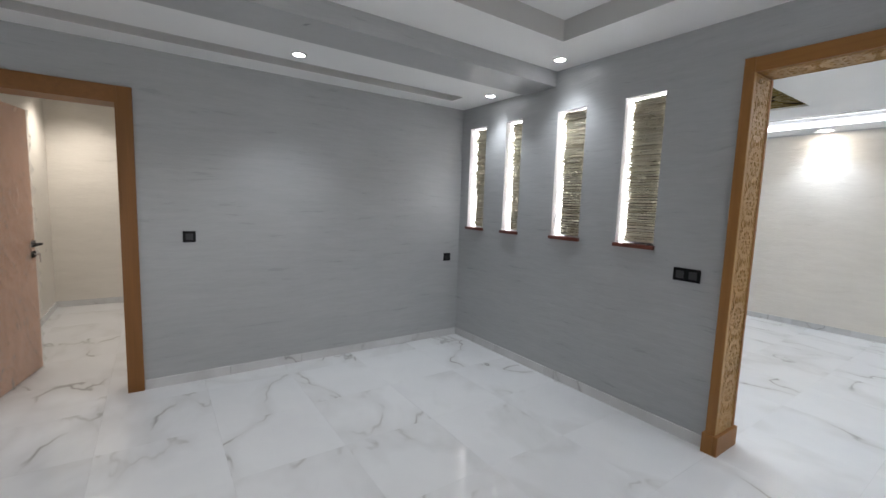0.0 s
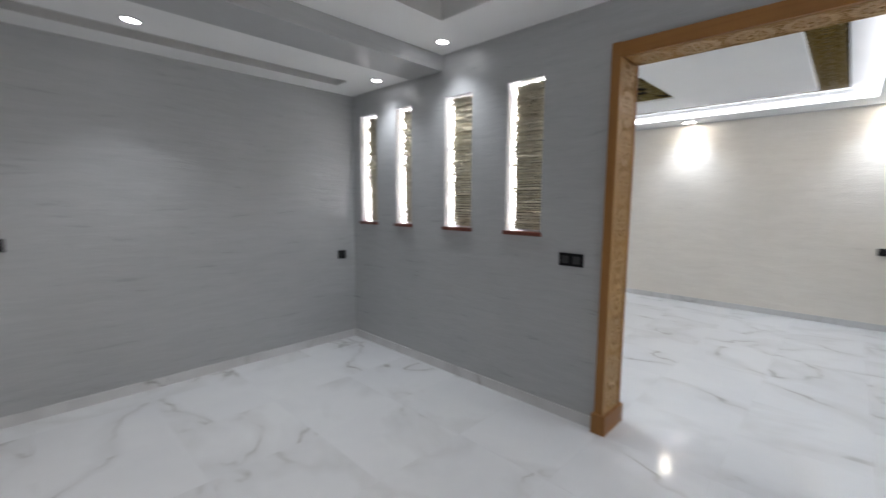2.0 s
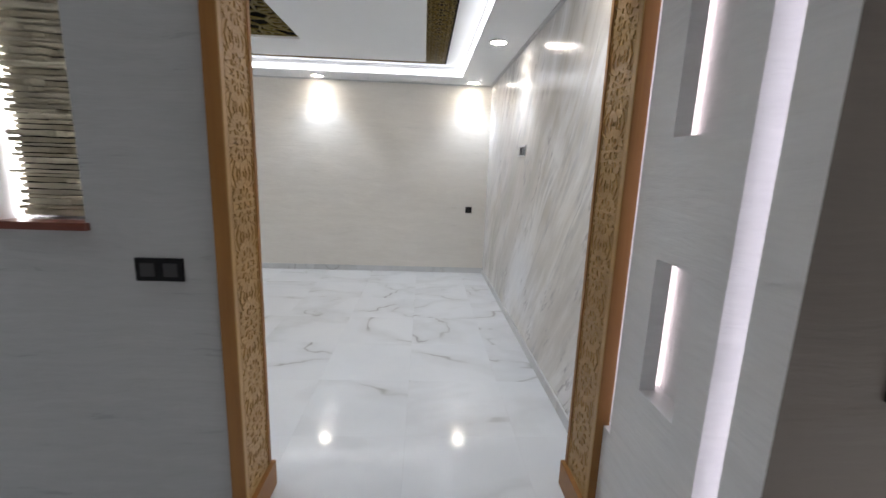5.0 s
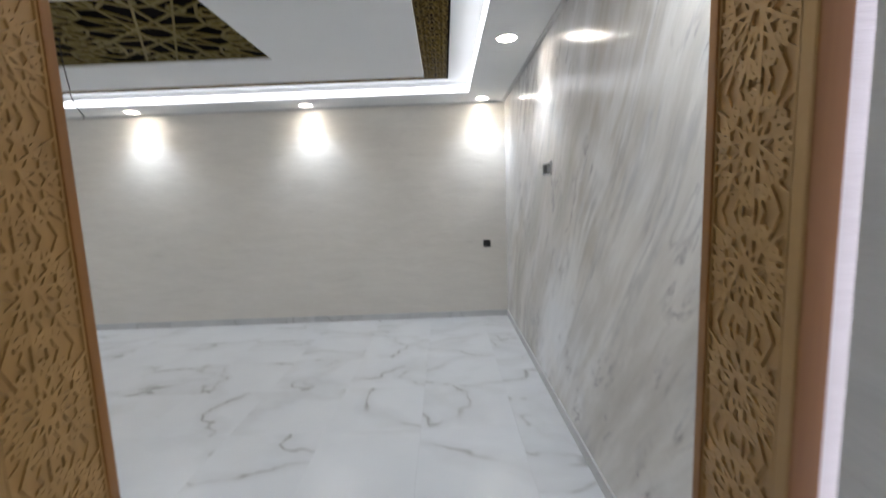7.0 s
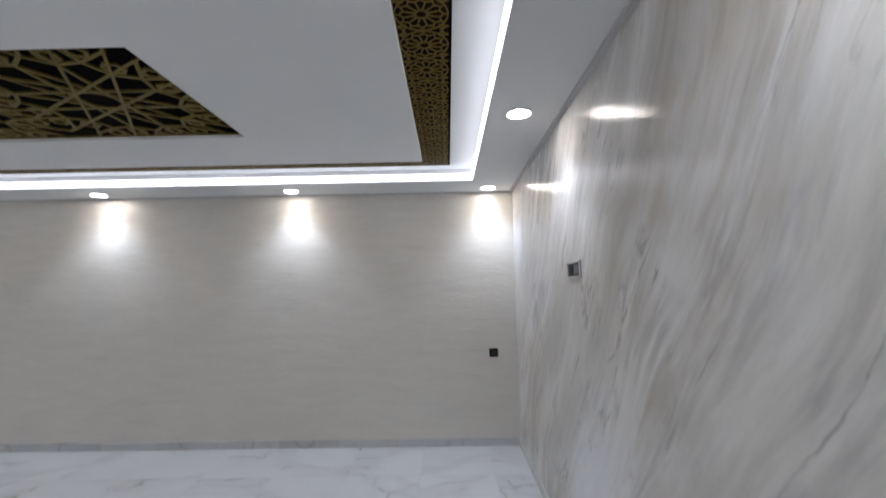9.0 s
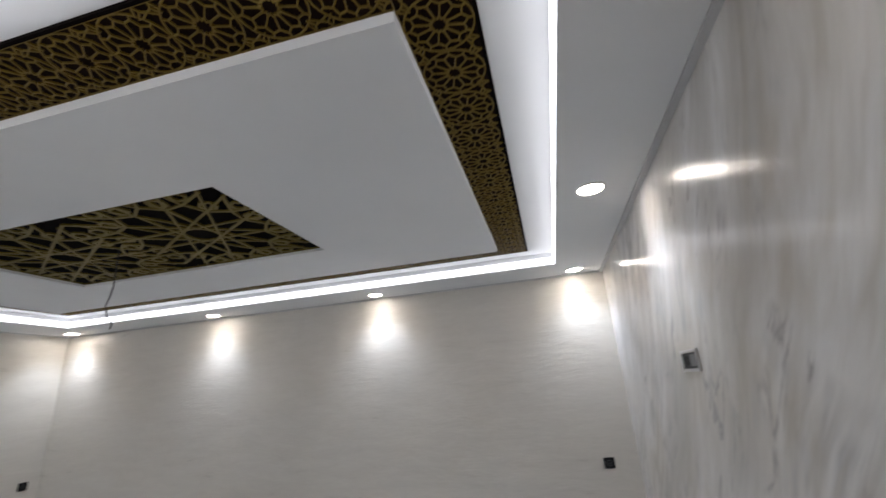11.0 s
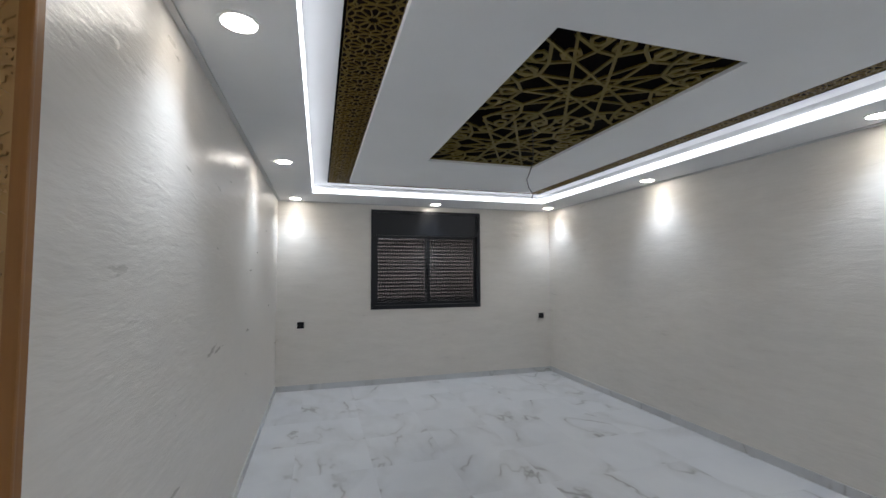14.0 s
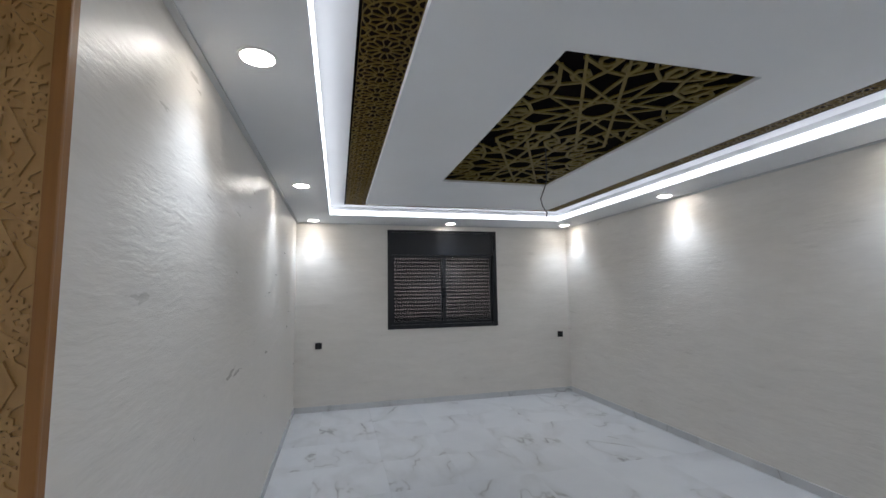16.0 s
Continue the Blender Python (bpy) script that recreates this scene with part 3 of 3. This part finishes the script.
# The second of these is an unseen lamp added to brighten the door leaf.
place_downlights([(-0.20, 6.50, 2.5), (0.60, 4.9, 2.5)], LAMPW, SPOTRIM, SPOT_ROOM, (1.0, 0.925, 0.83), 0.05, 150)


# ---- archway ----
arch = base_of("archway_frame", ((WX + LX) / 2, (AY0 + AY1) / 2, 0), "honey oak archway lining with carved star panels", "door frame", kind="structure")
ax, ay = arch.location.x, arch.location.y
CF = 3.154      # front of the casing
JX1 = 3.397     # living room edge of the lining
CWID = 0.053


def at_arch(bm):
    bmesh.ops.translate(bm, verts=bm.verts, vec=(-ax, -ay, 0))
    return bm


part("casing", at_arch(box(CF, WX - 0.002, AY1, AY1 + CWID, 0, AZ + 0.080, bevel=0.004)), OAK, arch)
part("casing", at_arch(box(CF, WX - 0.002, AY0 - CWID, AY0, 0, AZ + 0.080, bevel=0.004)), OAK, arch)
part("casing", at_arch(box(CF + 0.002, WX - 0.002, AY0, AY1, AZ, AZ + 0.078, bevel=0.003)), OAK_Y, arch)
part("lining", at_arch(box(WX - 0.004, JX1, AY1 + 0.004, AY1 + 0.030, 0, AZ + 0.03)), OAK, arch)
part("lining", at_arch(box(WX - 0.004, JX1, AY0 - 0.030, AY0 - 0.004, 0, AZ + 0.03)), OAK, arch)
part("lining", at_arch(box(WX - 0.004, JX1, AY0 - 0.004, AY1 + 0.004, AZ + 0.004, AZ + 0.028)), OAK_Y, arch)
E0, E1 = CF + 0.028, JX1 - 0.022
for y, s in ((AY1 + 0.004, -1), (AY0 - 0.004, 1)):
    # smooth edge beads beside the carving
    part("bead", at_arch(box(JX1 - 0.022, JX1 + 0.004, min(y, y + s * 0.012), max(y, y + s * 0.012), 0.12, AZ, bevel=0.004)), OAK, arch)
    fw = fretwork(E1 - E0, AZ - 0.125, 1, 10, 0.0078, 0.0072, CARVING, (0.2235, 0.371 - 0.122))
    m = Matrix(((1, 0, 0, E0), (0, 0, s, y), (0, 1, 0, 0.122), (0, 0, 0, 1)))
    bmesh.ops.transform(fw, matrix=m, verts=fw.verts)
    bmesh.ops.recalc_face_normals(fw, faces=fw.faces)
    part("carved_panel", at_arch(fw), CARVED, arch, "carved star relief in light oak")
    part("bead", at_arch(box(CF + 0.001, E0 - 0.0005, min(y, y + s * 0.007), max(y, y + s * 0.007), 0.12, AZ, bevel=0.003)), CARVED, arch)
    ground = box(E0, E1, min(y, y + s * 0.0015), max(y, y + s * 0.0015), 0.122, AZ - 0.003)
    part("panel_ground", at_arch(ground), CARVED, arch)
    part("plinth", at_arch(box(CF - 0.018, JX1 + 0.014, min(y, y + s * 0.028), max(y, y + s * 0.028), 0, 0.122, bevel=0.004)), OAK, arch)
    part("plinth", at_arch(box(CF - 0.018, WX - 0.002, (y + 0.001) if s < 0 else (y - CWID - 0.006), (y + CWID + 0.006) if s < 0 else (y - 0.001), 0, 0.1215, bevel=0.004)), OAK, arch)
fw = fretwork(E1 - E0, AY1 - AY0 - 0.03, 1, 6, 0.0078, 0.0072, CARVING)
m = Matrix(((1, 0, 0, E0), (0, 1, 0, AY0 + 0.015), (0, 0, -1, AZ + 0.004), (0, 0, 0, 1)))
bmesh.ops.transform(fw, matrix=m, verts=fw.verts)
bmesh.ops.recalc_face_normals(fw, faces=fw.faces)
part("carved_panel", at_arch(fw), CARVED, arch, "carved star relief in light oak")


# ---- niches of the grey wall ----
stone_meshes = []
rs = random.Random(5)
for i in range(10):
    bm = bmesh.new()
    nseg = 5
    ring = []
    for a in range(nseg + 1):
        u = -0.5 + a / nseg
        d = 0.5 + rs.uniform(-0.22, 0.22)
        t = 0.44 + rs.uniform(-0.08, 0.05)
        ring.append([bm.verts.new((d * 1.0, u, -t)), bm.verts.new((d * 1.12, u, rs.uniform(-0.15, 0.15))), bm.verts.new((d * 0.96, u, t)), bm.verts.new((-0.5, u, t)), bm.verts.new((-0.5, u, -t))])
    for a in range(nseg):
        for k in range(5):
            bm.faces.new((ring[a][k], ring[a + 1][k], ring[a + 1][(k + 1) % 5], ring[a][(k + 1) % 5]))
    bm.faces.new(ring[0])
    bm.faces.new(ring[-1][::-1])
    bmesh.ops.recalc_face_normals(bm, faces=bm.faces)
    me = bpy.data.meshes.new("stone")
    bm.to_mesh(me)
    bm.free()
    me.materials.append(STONE)
    stone_meshes.append(me)

for y0, y1 in NICHES:
    xb = WX + NDEPTH
    sill = tagged(mesh_object("niche_sill", box(WX - 0.022, WX + 0.05, y0 - 0.012, y1 + 0.008, NZ0 - 0.024, NZ0 - 0.001 + 0.004, bevel=0.003), SILLWOOD), "thin red-brown wooden sill under a wall niche", "sill", "niche sills")
    clad = base_of("stone_cladding", (xb, (y0 + y1) / 2, NZ0), "stacked split slate panel, lit round its edges", "stone panel", "niche stone panels")
    inset = 0.018
    part("board", box(-0.035, -0.002, -(y1 - y0) / 2 + inset + 0.004, (y1 - y0) / 2 - inset - 0.004, 0.012, NZ1 - NZ0 - 0.012), DARKBACK, clad, "dark backing board")
    z = 0.012
    wide = y1 - y0 - 2 * inset
    while z < NZ1 - NZ0 - 0.018:
        hgt = rs.uniform(0.012, 0.026)
        cuts = sorted([0.0, wide] + [rs.uniform(0.05, wide - 0.05) for _ in range(rs.choice((0, 1, 1, 2)))])
        for c0, c1 in zip(cuts, cuts[1:]):
            if c1 - c0 < 0.02:
                continue
            st = new("stone", rs.choice(stone_meshes))
            st.parent = clad
            dep = rs.uniform(0.012, 0.058)
            st.matrix_basis = Matrix.Translation((-0.036 - dep / 2 * 0.6, -wide / 2 + (c0 + c1) / 2, z + hgt / 2)) @ Matrix.Diagonal((-dep, c1 - c0 + rs.uniform(-0.002, 0.008), hgt * 0.90, 1))
        z += hgt
    for s in (-1, 1):
        yy = (y1 - 0.008) if s > 0 else (y0 + 0.008)
        tagged(mesh_object("led_strip", box(xb - 0.062, xb - 0.030, yy - 0.004, yy + 0.004, NZ0 + 0.01, NZ1 - 0.01), LEDN), "white light strip hidden beside a stone panel", "light strip", "niche light strips")
    tagged(mesh_object("led_strip", box(xb - 0.050, xb - 0.020, y0 + 0.02, y1 - 0.02, NZ1 - 0.010, NZ1 - 0.003), LEDN), "white light strip hidden above a stone panel", "light strip", "niche light strips")

# ---- light slots and niches of the pillar wall ----
for x0, x1 in (SL1, SL2):
    tagged(mesh_object("led_strip", box(x0 + 0.004, x0 + 0.012, PY - 0.106, PY - 0.085, 0.14 if x0 == SL1[0] else 0.49, 2.36), LEDS), "lilac white light strip inside a wall slot", "light strip", "pillar light strips")
for z0, z1 in RN:
    tagged(mesh_object("led_strip", box(SN[1] + 0.012, SN[1] + 0.024, PY - ND + 0.004, PY - LIP - 0.004, z0 + 0.01, z1 - 0.01), LEDP), "lilac white light strip inside a small niche", "light strip", "pillar light strips")


# ---- switches and sockets ----
def plate(kind, keys, at, facing, label):
    """A wall plate built in the xz plane with its face towards -y, then turned to face its way."""
    wide = 0.084 + 0.078 * (keys - 1)
    ob = base_of(kind, at, label, "switch" if "switch" in kind else "socket", "wall plates")
    ob.rotation_euler = (0, 0, facing)
    part("plate", box(-wide / 2, wide / 2, -0.010, -0.0005, -0.041, 0.041, bevel=0.003), BLACK, ob)
    for k in range(keys):
        c = (k - (keys - 1) / 2) * 0.078
        if "switch" in kind:
            part("rocker", box(c - 0.024, c + 0.024, -0.0135, -0.010, -0.024, 0.024, bevel=0.002), KEYGREY, ob, "dark grey rocker")
        else:
            bm = disc(0.017, 0.024, 0.0, 0.003, 24)
            bmesh.ops.transform(bm, matrix=Matrix.Translation((c, -0.0102, 0)) @ Matrix.Rotation(math.pi / 2, 4, "X"), verts=bm.verts)
            part("socket_ring", bm, KEYGREY, ob, "dark grey socket ring")
            part("socket_hole", box(c - 0.008, c + 0.008, -0.0115, -0.0095, -0.004, 0.004), KEYGREY, ob)
    return ob


TO_W, TO_E, TO_N, TO_S = -math.pi / 2, math.pi / 2, math.pi, 0.0
plate("light_switch", 2, (WX, 1.544, 1.042), TO_W, "black double light switch on the grey plaster wall")
plate("light_switch", 1, (0.677, BY, 1.121), TO_S, "black single light switch on the grey plaster wall")
plate("power_socket", 1, (3.035, BY, 0.866), TO_S, "black power socket near the wall corner")
plate("light_switch", 1, (PX, -0.34, 1.035), TO_W, "black light switch on the taupe pillar face")
plate("power_socket", 1, (FX, 0.02, 0.875), TO_W, "black power socket on the cream long wall")
plate("power_socket", 1, (3.698, WY, 0.84), TO_S, "black power socket beside the window")
plate("power_socket", 1, (7.213, WY, 0.855), TO_S, "black power socket in the window wall corner")
plate("light_switch", 1, (3.603, MY, 1.042), TO_N, "black light switch on the marble wall by the archway")

tvbox = base_of("cable_outlet", (5.41, MY, 1.590), "open metal cable outlet box on the marble wall", "outlet")
part("frame", cells([-0.112, -0.098, 0.098, 0.112], [0.0005, 0.008], [-0.045, -0.033, 0.033, 0.045], lambda x, y, z: abs(x) < 0.098 and abs(z) < 0.033), CHROME, tvbox, "grey metal frame")
part("back", box(-0.0975, 0.0975, 0.0008, 0.003, -0.0325, 0.0325), KEYGREY, tvbox)
part("insert", box(-0.085, -0.010, 0.003, 0.007, -0.024, 0.024, bevel=0.002), OUTLET, tvbox, "grey insert")
part("insert", box(0.020, 0.070, 0.003, 0.006, -0.020, 0.020, bevel=0.002), BLACK, tvbox, "black insert")


# ---- baseboards ----
def baseboard(name, p, q, out):
    """Marble skirting pieces from p to q along a wall, standing out to the side given."""
    (x0, y0), (x1, y1) = p, q
    length = math.hypot(x1 - x0, y1 - y0)
    run = ((x1 - x0) / length, (y1 - y0) / length)
    ob = base_of(name, (x0, y0, 0), "polished veined marble skirting along the wall", "baseboard", kind="structure")
    n = max(1, round(length / 0.6))
    step = length / n
    me = None
    for i in range(n):
        if me is None:
            t = 0.012
            bm = box(0.0006, step - 0.0006, 0.0, t, 0.0, 0.072, bevel=0.002)
            me = bpy.data.meshes.new("skirting_piece")
            bm.to_mesh(me)
            bm.free()
            me.materials.append(SKIRT)
        o = new("skirting_piece", me)
        o.parent = ob
        ang = math.atan2(run[1], run[0])
        flip = 1 if (-run[1] * out[0] + run[0] * out[1]) > 0 else -1
        o.matrix_basis = Matrix.Translation((run[0] * step * i, run[1] * step * i, 0)) @ Matrix.Rotation(ang, 4, "Z") @ Matrix.Diagonal((1, flip, 1, 1))
    return ob


baseboard("baseboard", (DX1 + 0.088, BY), (WX, BY), (0, -1))
baseboard("baseboard", (WX, BY - 0.012), (WX, AY1 + CWID + 0.008), (-1, 0))
baseboard("baseboard", (HX0, BY), (DX0 - 0.088, BY), (0, -1))
baseboard("baseboard", (PX, PY), (CF - 0.02, PY), (0, 1))
baseboard("baseboard", (LX, AY1 + 0.05), (LX, WY), (1, 0))
baseboard("baseboard", (LX + 0.012, WY), (FX - 0.012, WY), (0, -1))
baseboard("baseboard", (FX, MY + 0.012), (FX, WY), (-1, 0))
baseboard("baseboard", (LX + 0.05, MY), (FX, MY), (0, 1))
baseboard("baseboard", (-0.56, 7.1), (2.6, 7.1), (0, -1))
baseboard("baseboard", (-0.56, BY + 0.2), (-0.56, 7.088), (1, 0))


# ---- door to the side room ----
door = base_of("door_1", ((DX0 + DX1) / 2, BY, 0), "open orange wooden door wrapped in clear film, oak frame", "door", kind="structure")
dx, dy = door.location.x, door.location.y


def at_door(bm):
    bmesh.ops.translate(bm, verts=bm.verts, vec=(-dx, -dy, 0))
    return bm


# Frame oak matches the archway's; its shade is in the darker colour.
part("casing", at_door(box(DX1, DX1 + 0.086, BY - 0.022, BY - 0.001, 0, DZ + 0.098, bevel=0.003)), OAK_SHADED, door)
part("casing", at_door(box(DX0 - 0.086, DX0, BY - 0.022, BY - 0.001, 0, DZ + 0.098, bevel=0.003)), OAK_SHADED, door)
part("casing", at_door(box(DX0, DX1, BY - 0.0215, BY - 0.001, DZ + 0.0, DZ + 0.0975, bevel=0.003)), OAK_SHADED_Y, door)
part("lining", at_door(box(DX1 - 0.012, DX1 + 0.001, BY - 0.02, BY + 0.203, 0, DZ)), OAK_SHADED, door)
part("lining", at_door(box(DX0 - 0.001, DX0 + 0.012, BY - 0.02, BY + 0.203, 0, DZ)), OAK_SHADED, door)
part("lining", at_door(box(DX0 + 0.012, DX1 - 0.012, BY - 0.02, BY + 0.203, DZ - 0.012, DZ + 0.001)), OAK_SHADED_Y, door)
LEAFW = 0.735
leaf_m = Matrix.Translation((-0.470 - dx, BY + 0.165 - dy, 0)) @ Matrix.Rotation(math.atan2(0.70, 0.150), 4, "Z")
bm = box(0, LEAFW, 0, 0.04, 0.008, 2.03, bevel=0.002)
leaf = part("leaf", bm, DOORWOOD, door, "orange veneered door leaf")
leaf.matrix_basis = leaf_m
bm = bmesh.new()
NXF, NZF = 40, 100
grid = [[bm.verts.new((LEAFW * i / NXF, -0.004 - 0.026 * (1 - abs(noise.noise(Vector((i * 0.16 + j * 0.11, j * 0.09 - i * 0.05, 2.0))))) ** 6 - 0.003 * abs(noise.noise(Vector((i * 0.9 + j * 0.4, j * 0.5, 7.0)))), 0.012 + 2.014 * j / NZF)) for j in range(NZF + 1)] for i in range(NXF + 1)]
for i in range(NXF):
    for j in range(NZF):
        bm.faces.new((grid[i][j], grid[i + 1][j], grid[i + 1][j + 1], grid[i][j + 1])).smooth = True
part("film", bm, FILM, leaf, "clear wrinkled protective film")
hb = box(LEAFW - 0.085, LEAFW - 0.035, -0.022, -0.009, 0.985, 1.035, bevel=0.003)
box(LEAFW - 0.068, LEAFW - 0.052, -0.062, -0.022, 1.002, 1.018, hb)
box(LEAFW - 0.175, LEAFW - 0.050, -0.070, -0.056, 1.001, 1.019, hb, bevel=0.003)
part("handle", hb, BLACK, leaf, "black lever handle")
hb = box(LEAFW - 0.085, LEAFW - 0.035, -0.020, -0.009, 0.905, 0.955, bevel=0.003)
part("lock_plate", hb, BLACK, leaf, "black lock plate")
kb = box(LEAFW - 0.0615, LEAFW - 0.0585, -0.050, -0.020, 0.925, 0.935)
box(LEAFW - 0.063, LEAFW - 0.057, -0.056, -0.048, 0.865, 0.938, kb)
part("key", kb, CHROME, leaf, "steel key with tag")

# casing of the doorway beside the pillar
door2 = base_of("door_2", (PX, -0.965, 0), "closed wooden door in an oak frame on the taupe wall", "door", kind="structure")
part("casing", box(-0.022, -0.001, 0.42, 0.505, 0, 2.12, bevel=0.003), OAK, door2)
part("casing", box(-0.022, -0.001, -0.505, -0.42, 0, 2.12, bevel=0.003), OAK, door2)
part("casing", box(-0.0215, -0.001, -0.42, 0.42, 2.035, 2.1195, bevel=0.003), OAK_Y, door2)
leaf2 = part("leaf", box(-0.012, -0.0012, -0.418, 0.418, 0.006, 2.033, bevel=0.002), DOORWOOD, door2)
part("handle", box(-0.06, -0.045, 0.24, 0.36, 1.0, 1.018, bevel=0.003), BLACK, leaf2, "black lever handle")


# ---- window ----
window = base_of("window_1", ((WX0 + WX1) / 2, WY, WZ0), "anthracite sliding window, roller shutter down behind the glass", "window", kind="structure")
ww, wh = WX1 - WX0, WZ1 - WZ0
F = 0.055
BOXH = 0.30
part("window_frame", cells([-ww / 2, -ww / 2 + F, ww / 2 - F, ww / 2], [-0.012, 0.075], [0, F, wh - BOXH - F, wh - BOXH, wh - 0.03, wh], lambda x, y, z: abs(x) < ww / 2 - F and (inside(z, F, wh - BOXH - F) or inside(z, wh - BOXH, wh - 0.03))), ANTHRACITE, window)
part("shutter_box", box(-ww / 2 + F + 0.0005, ww / 2 - F - 0.0005, 0.008, 0.07, wh - BOXH + 0.0005, wh - 0.0305, bevel=0.004), ANTHRACITE, window, "smooth dark roller shutter cover")
part("latch", box(ww / 2 - 0.045, ww / 2 - 0.020, -0.022, -0.0125, wh - BOXH + 0.02, wh - 0.06, bevel=0.003), BLACK, window, "black shutter strap guide")
g0, g1 = F + 0.0005, wh - BOXH - F - 0.0005
sw = ww / 2 - F + 0.03
for k, (xa, xb, yy) in enumerate(((-ww / 2 + F + 0.0005, -ww / 2 + F + sw, 0.004), (ww / 2 - F - sw, ww / 2 - F - 0.0005, 0.034))):
    fr = 0.038
    sash = part("sash", cells([xa, xa + fr, xb - fr, xb], [yy, yy + 0.026], [g0, g0 + fr, g1 - fr, g1], lambda x, y, z, xa=xa, xb=xb: inside(x, xa + fr, xb - fr) and inside(z, g0 + fr, g1 - fr)), ANTHRACITE, window)
    pane = part("pane", box(xa + fr + 0.0005, xb - fr - 0.0005, yy + 0.010, yy + 0.015, g0 + fr + 0.0005, g1 - fr - 0.0005), GLASS, sash, "clear glass pane")
    pane.visible_shadow = False
part("handle", box(-0.012, 0.012, -0.012, 0.004, 0.42, 0.56, bevel=0.003), BLACK, window, "black pull handle")
# shutter slats, each with a row of light holes along its lower edge
ROWS_S = 19
hole, gap = 0.012, 0.024
pitch = (g1 - g0) / ROWS_S
slat_me = None
for r in range(ROWS_S):
    holes = 1 < r
    vs, fs = [], []

    def quad_box(x0, x1, y0, y1, z0, z1):
        k = len(vs)
        vs.extend([(x0, y0, z0), (x1, y0, z0), (x1, y1, z0), (x0, y1, z0), (x0, y0, z1), (x1, y0, z1), (x1, y1, z1), (x0, y1, z1)])
        fs.extend([(k, k + 3, k + 2, k + 1), (k + 4, k + 5, k + 6, k + 7), (k, k + 1, k + 5, k + 4), (k + 1, k + 2, k + 6, k + 5), (k + 2, k + 3, k + 7, k + 6), (k + 3, k, k + 4, k + 7)])

    if holes and slat_me is not None:
        me = slat_me
    else:
        hz = 0.009 if holes else 0.0
        xl, xr = -ww / 2 + F, ww / 2 - F
        quad_box(xl, xr, 0.0, 0.010, hz, pitch - 0.0005)
        if holes:
            x = xl
            while x < xr:
                quad_box(x, min(x + gap, xr), 0.001, 0.009, 0.0, hz)
                x += gap + hole
        me = bpy.data.meshes.new("slat")
        me.from_pydata(vs, [], fs)
        me.materials.append(SHUTTER)
        if holes:
            slat_me = me
    sl = new("slat", me)
    sl.parent = window
    sl.location = (0.004 - 0.008 * (r % 2), 0.105, g0 + pitch * r)
part("window_sill", box(-ww / 2 + 0.001, ww / 2 - 0.001, 0.076, 0.215, -0.02, -0.0005), REVEAL, window)
street = tagged(mesh_object("backdrop", box(WX0 - 0.6, WX1 + 0.6, WY + 0.9, WY + 0.92, 0.3, 3.2), NIGHT), "dim evening light outside the window", "backdrop", kind="structure")

# ---- hanging cable ----
curve = bpy.data.curves.new("ceiling_cable", "CURVE")
curve.dimensions, curve.bevel_depth, curve.bevel_resolution = "3D", 0.0035, 2
for pts in (((5.39, 2.985, INZ + 0.028), (5.388, 2.98, 2.43), (5.372, 2.955, 2.31), (5.315, 2.895, 2.22), (5.265, 2.850, 2.15), (5.268, 2.83, 2.09), (5.292, 2.815, 2.045), (5.280, 2.80, 2.035), (5.274, 2.80, 2.012)),):
    sp = curve.splines.new("POLY")
    sp.points.add(len(pts) - 1)
    for p, c in zip(sp.points, pts):
        p.co = (*c, 1)
curve.materials.append(CABLE)
tagged(new("ceiling_cable", curve), "bare black lamp cable hanging from the ceiling panel", "cable")

# ---- floor tiles ----
TILE = 0.6
bm = box(0.0002, TILE - 0.0002, 0.0002, TILE - 0.0002, -0.008, 0.0, bevel=0.0003)
tile_me = bpy.data.meshes.new("floor_tile")
bm.to_mesh(tile_me)
bm.free()
tile_me.materials.append(FLOOR)


def tiles(x0, x1, y0, y1, ox, oy):
    i0, i1, j0, j1 = math.floor((x0 - ox) / TILE), math.ceil((x1 - ox) / TILE), math.floor((y0 - oy) / TILE), math.ceil((y1 - oy) / TILE)
    for i in range(i0, i1):
        for j in range(j0, j1):
            o = new("floor_tile", tile_me)
            o.parent = floor
            o.location = (ox + i * TILE, oy + j * TILE, 0)


tiles(HX0, FX, HY0, WY, 0.15, 0.1)
tiles(-0.6, 2.6, 6.71, 7.1, 0.15, 0.1)
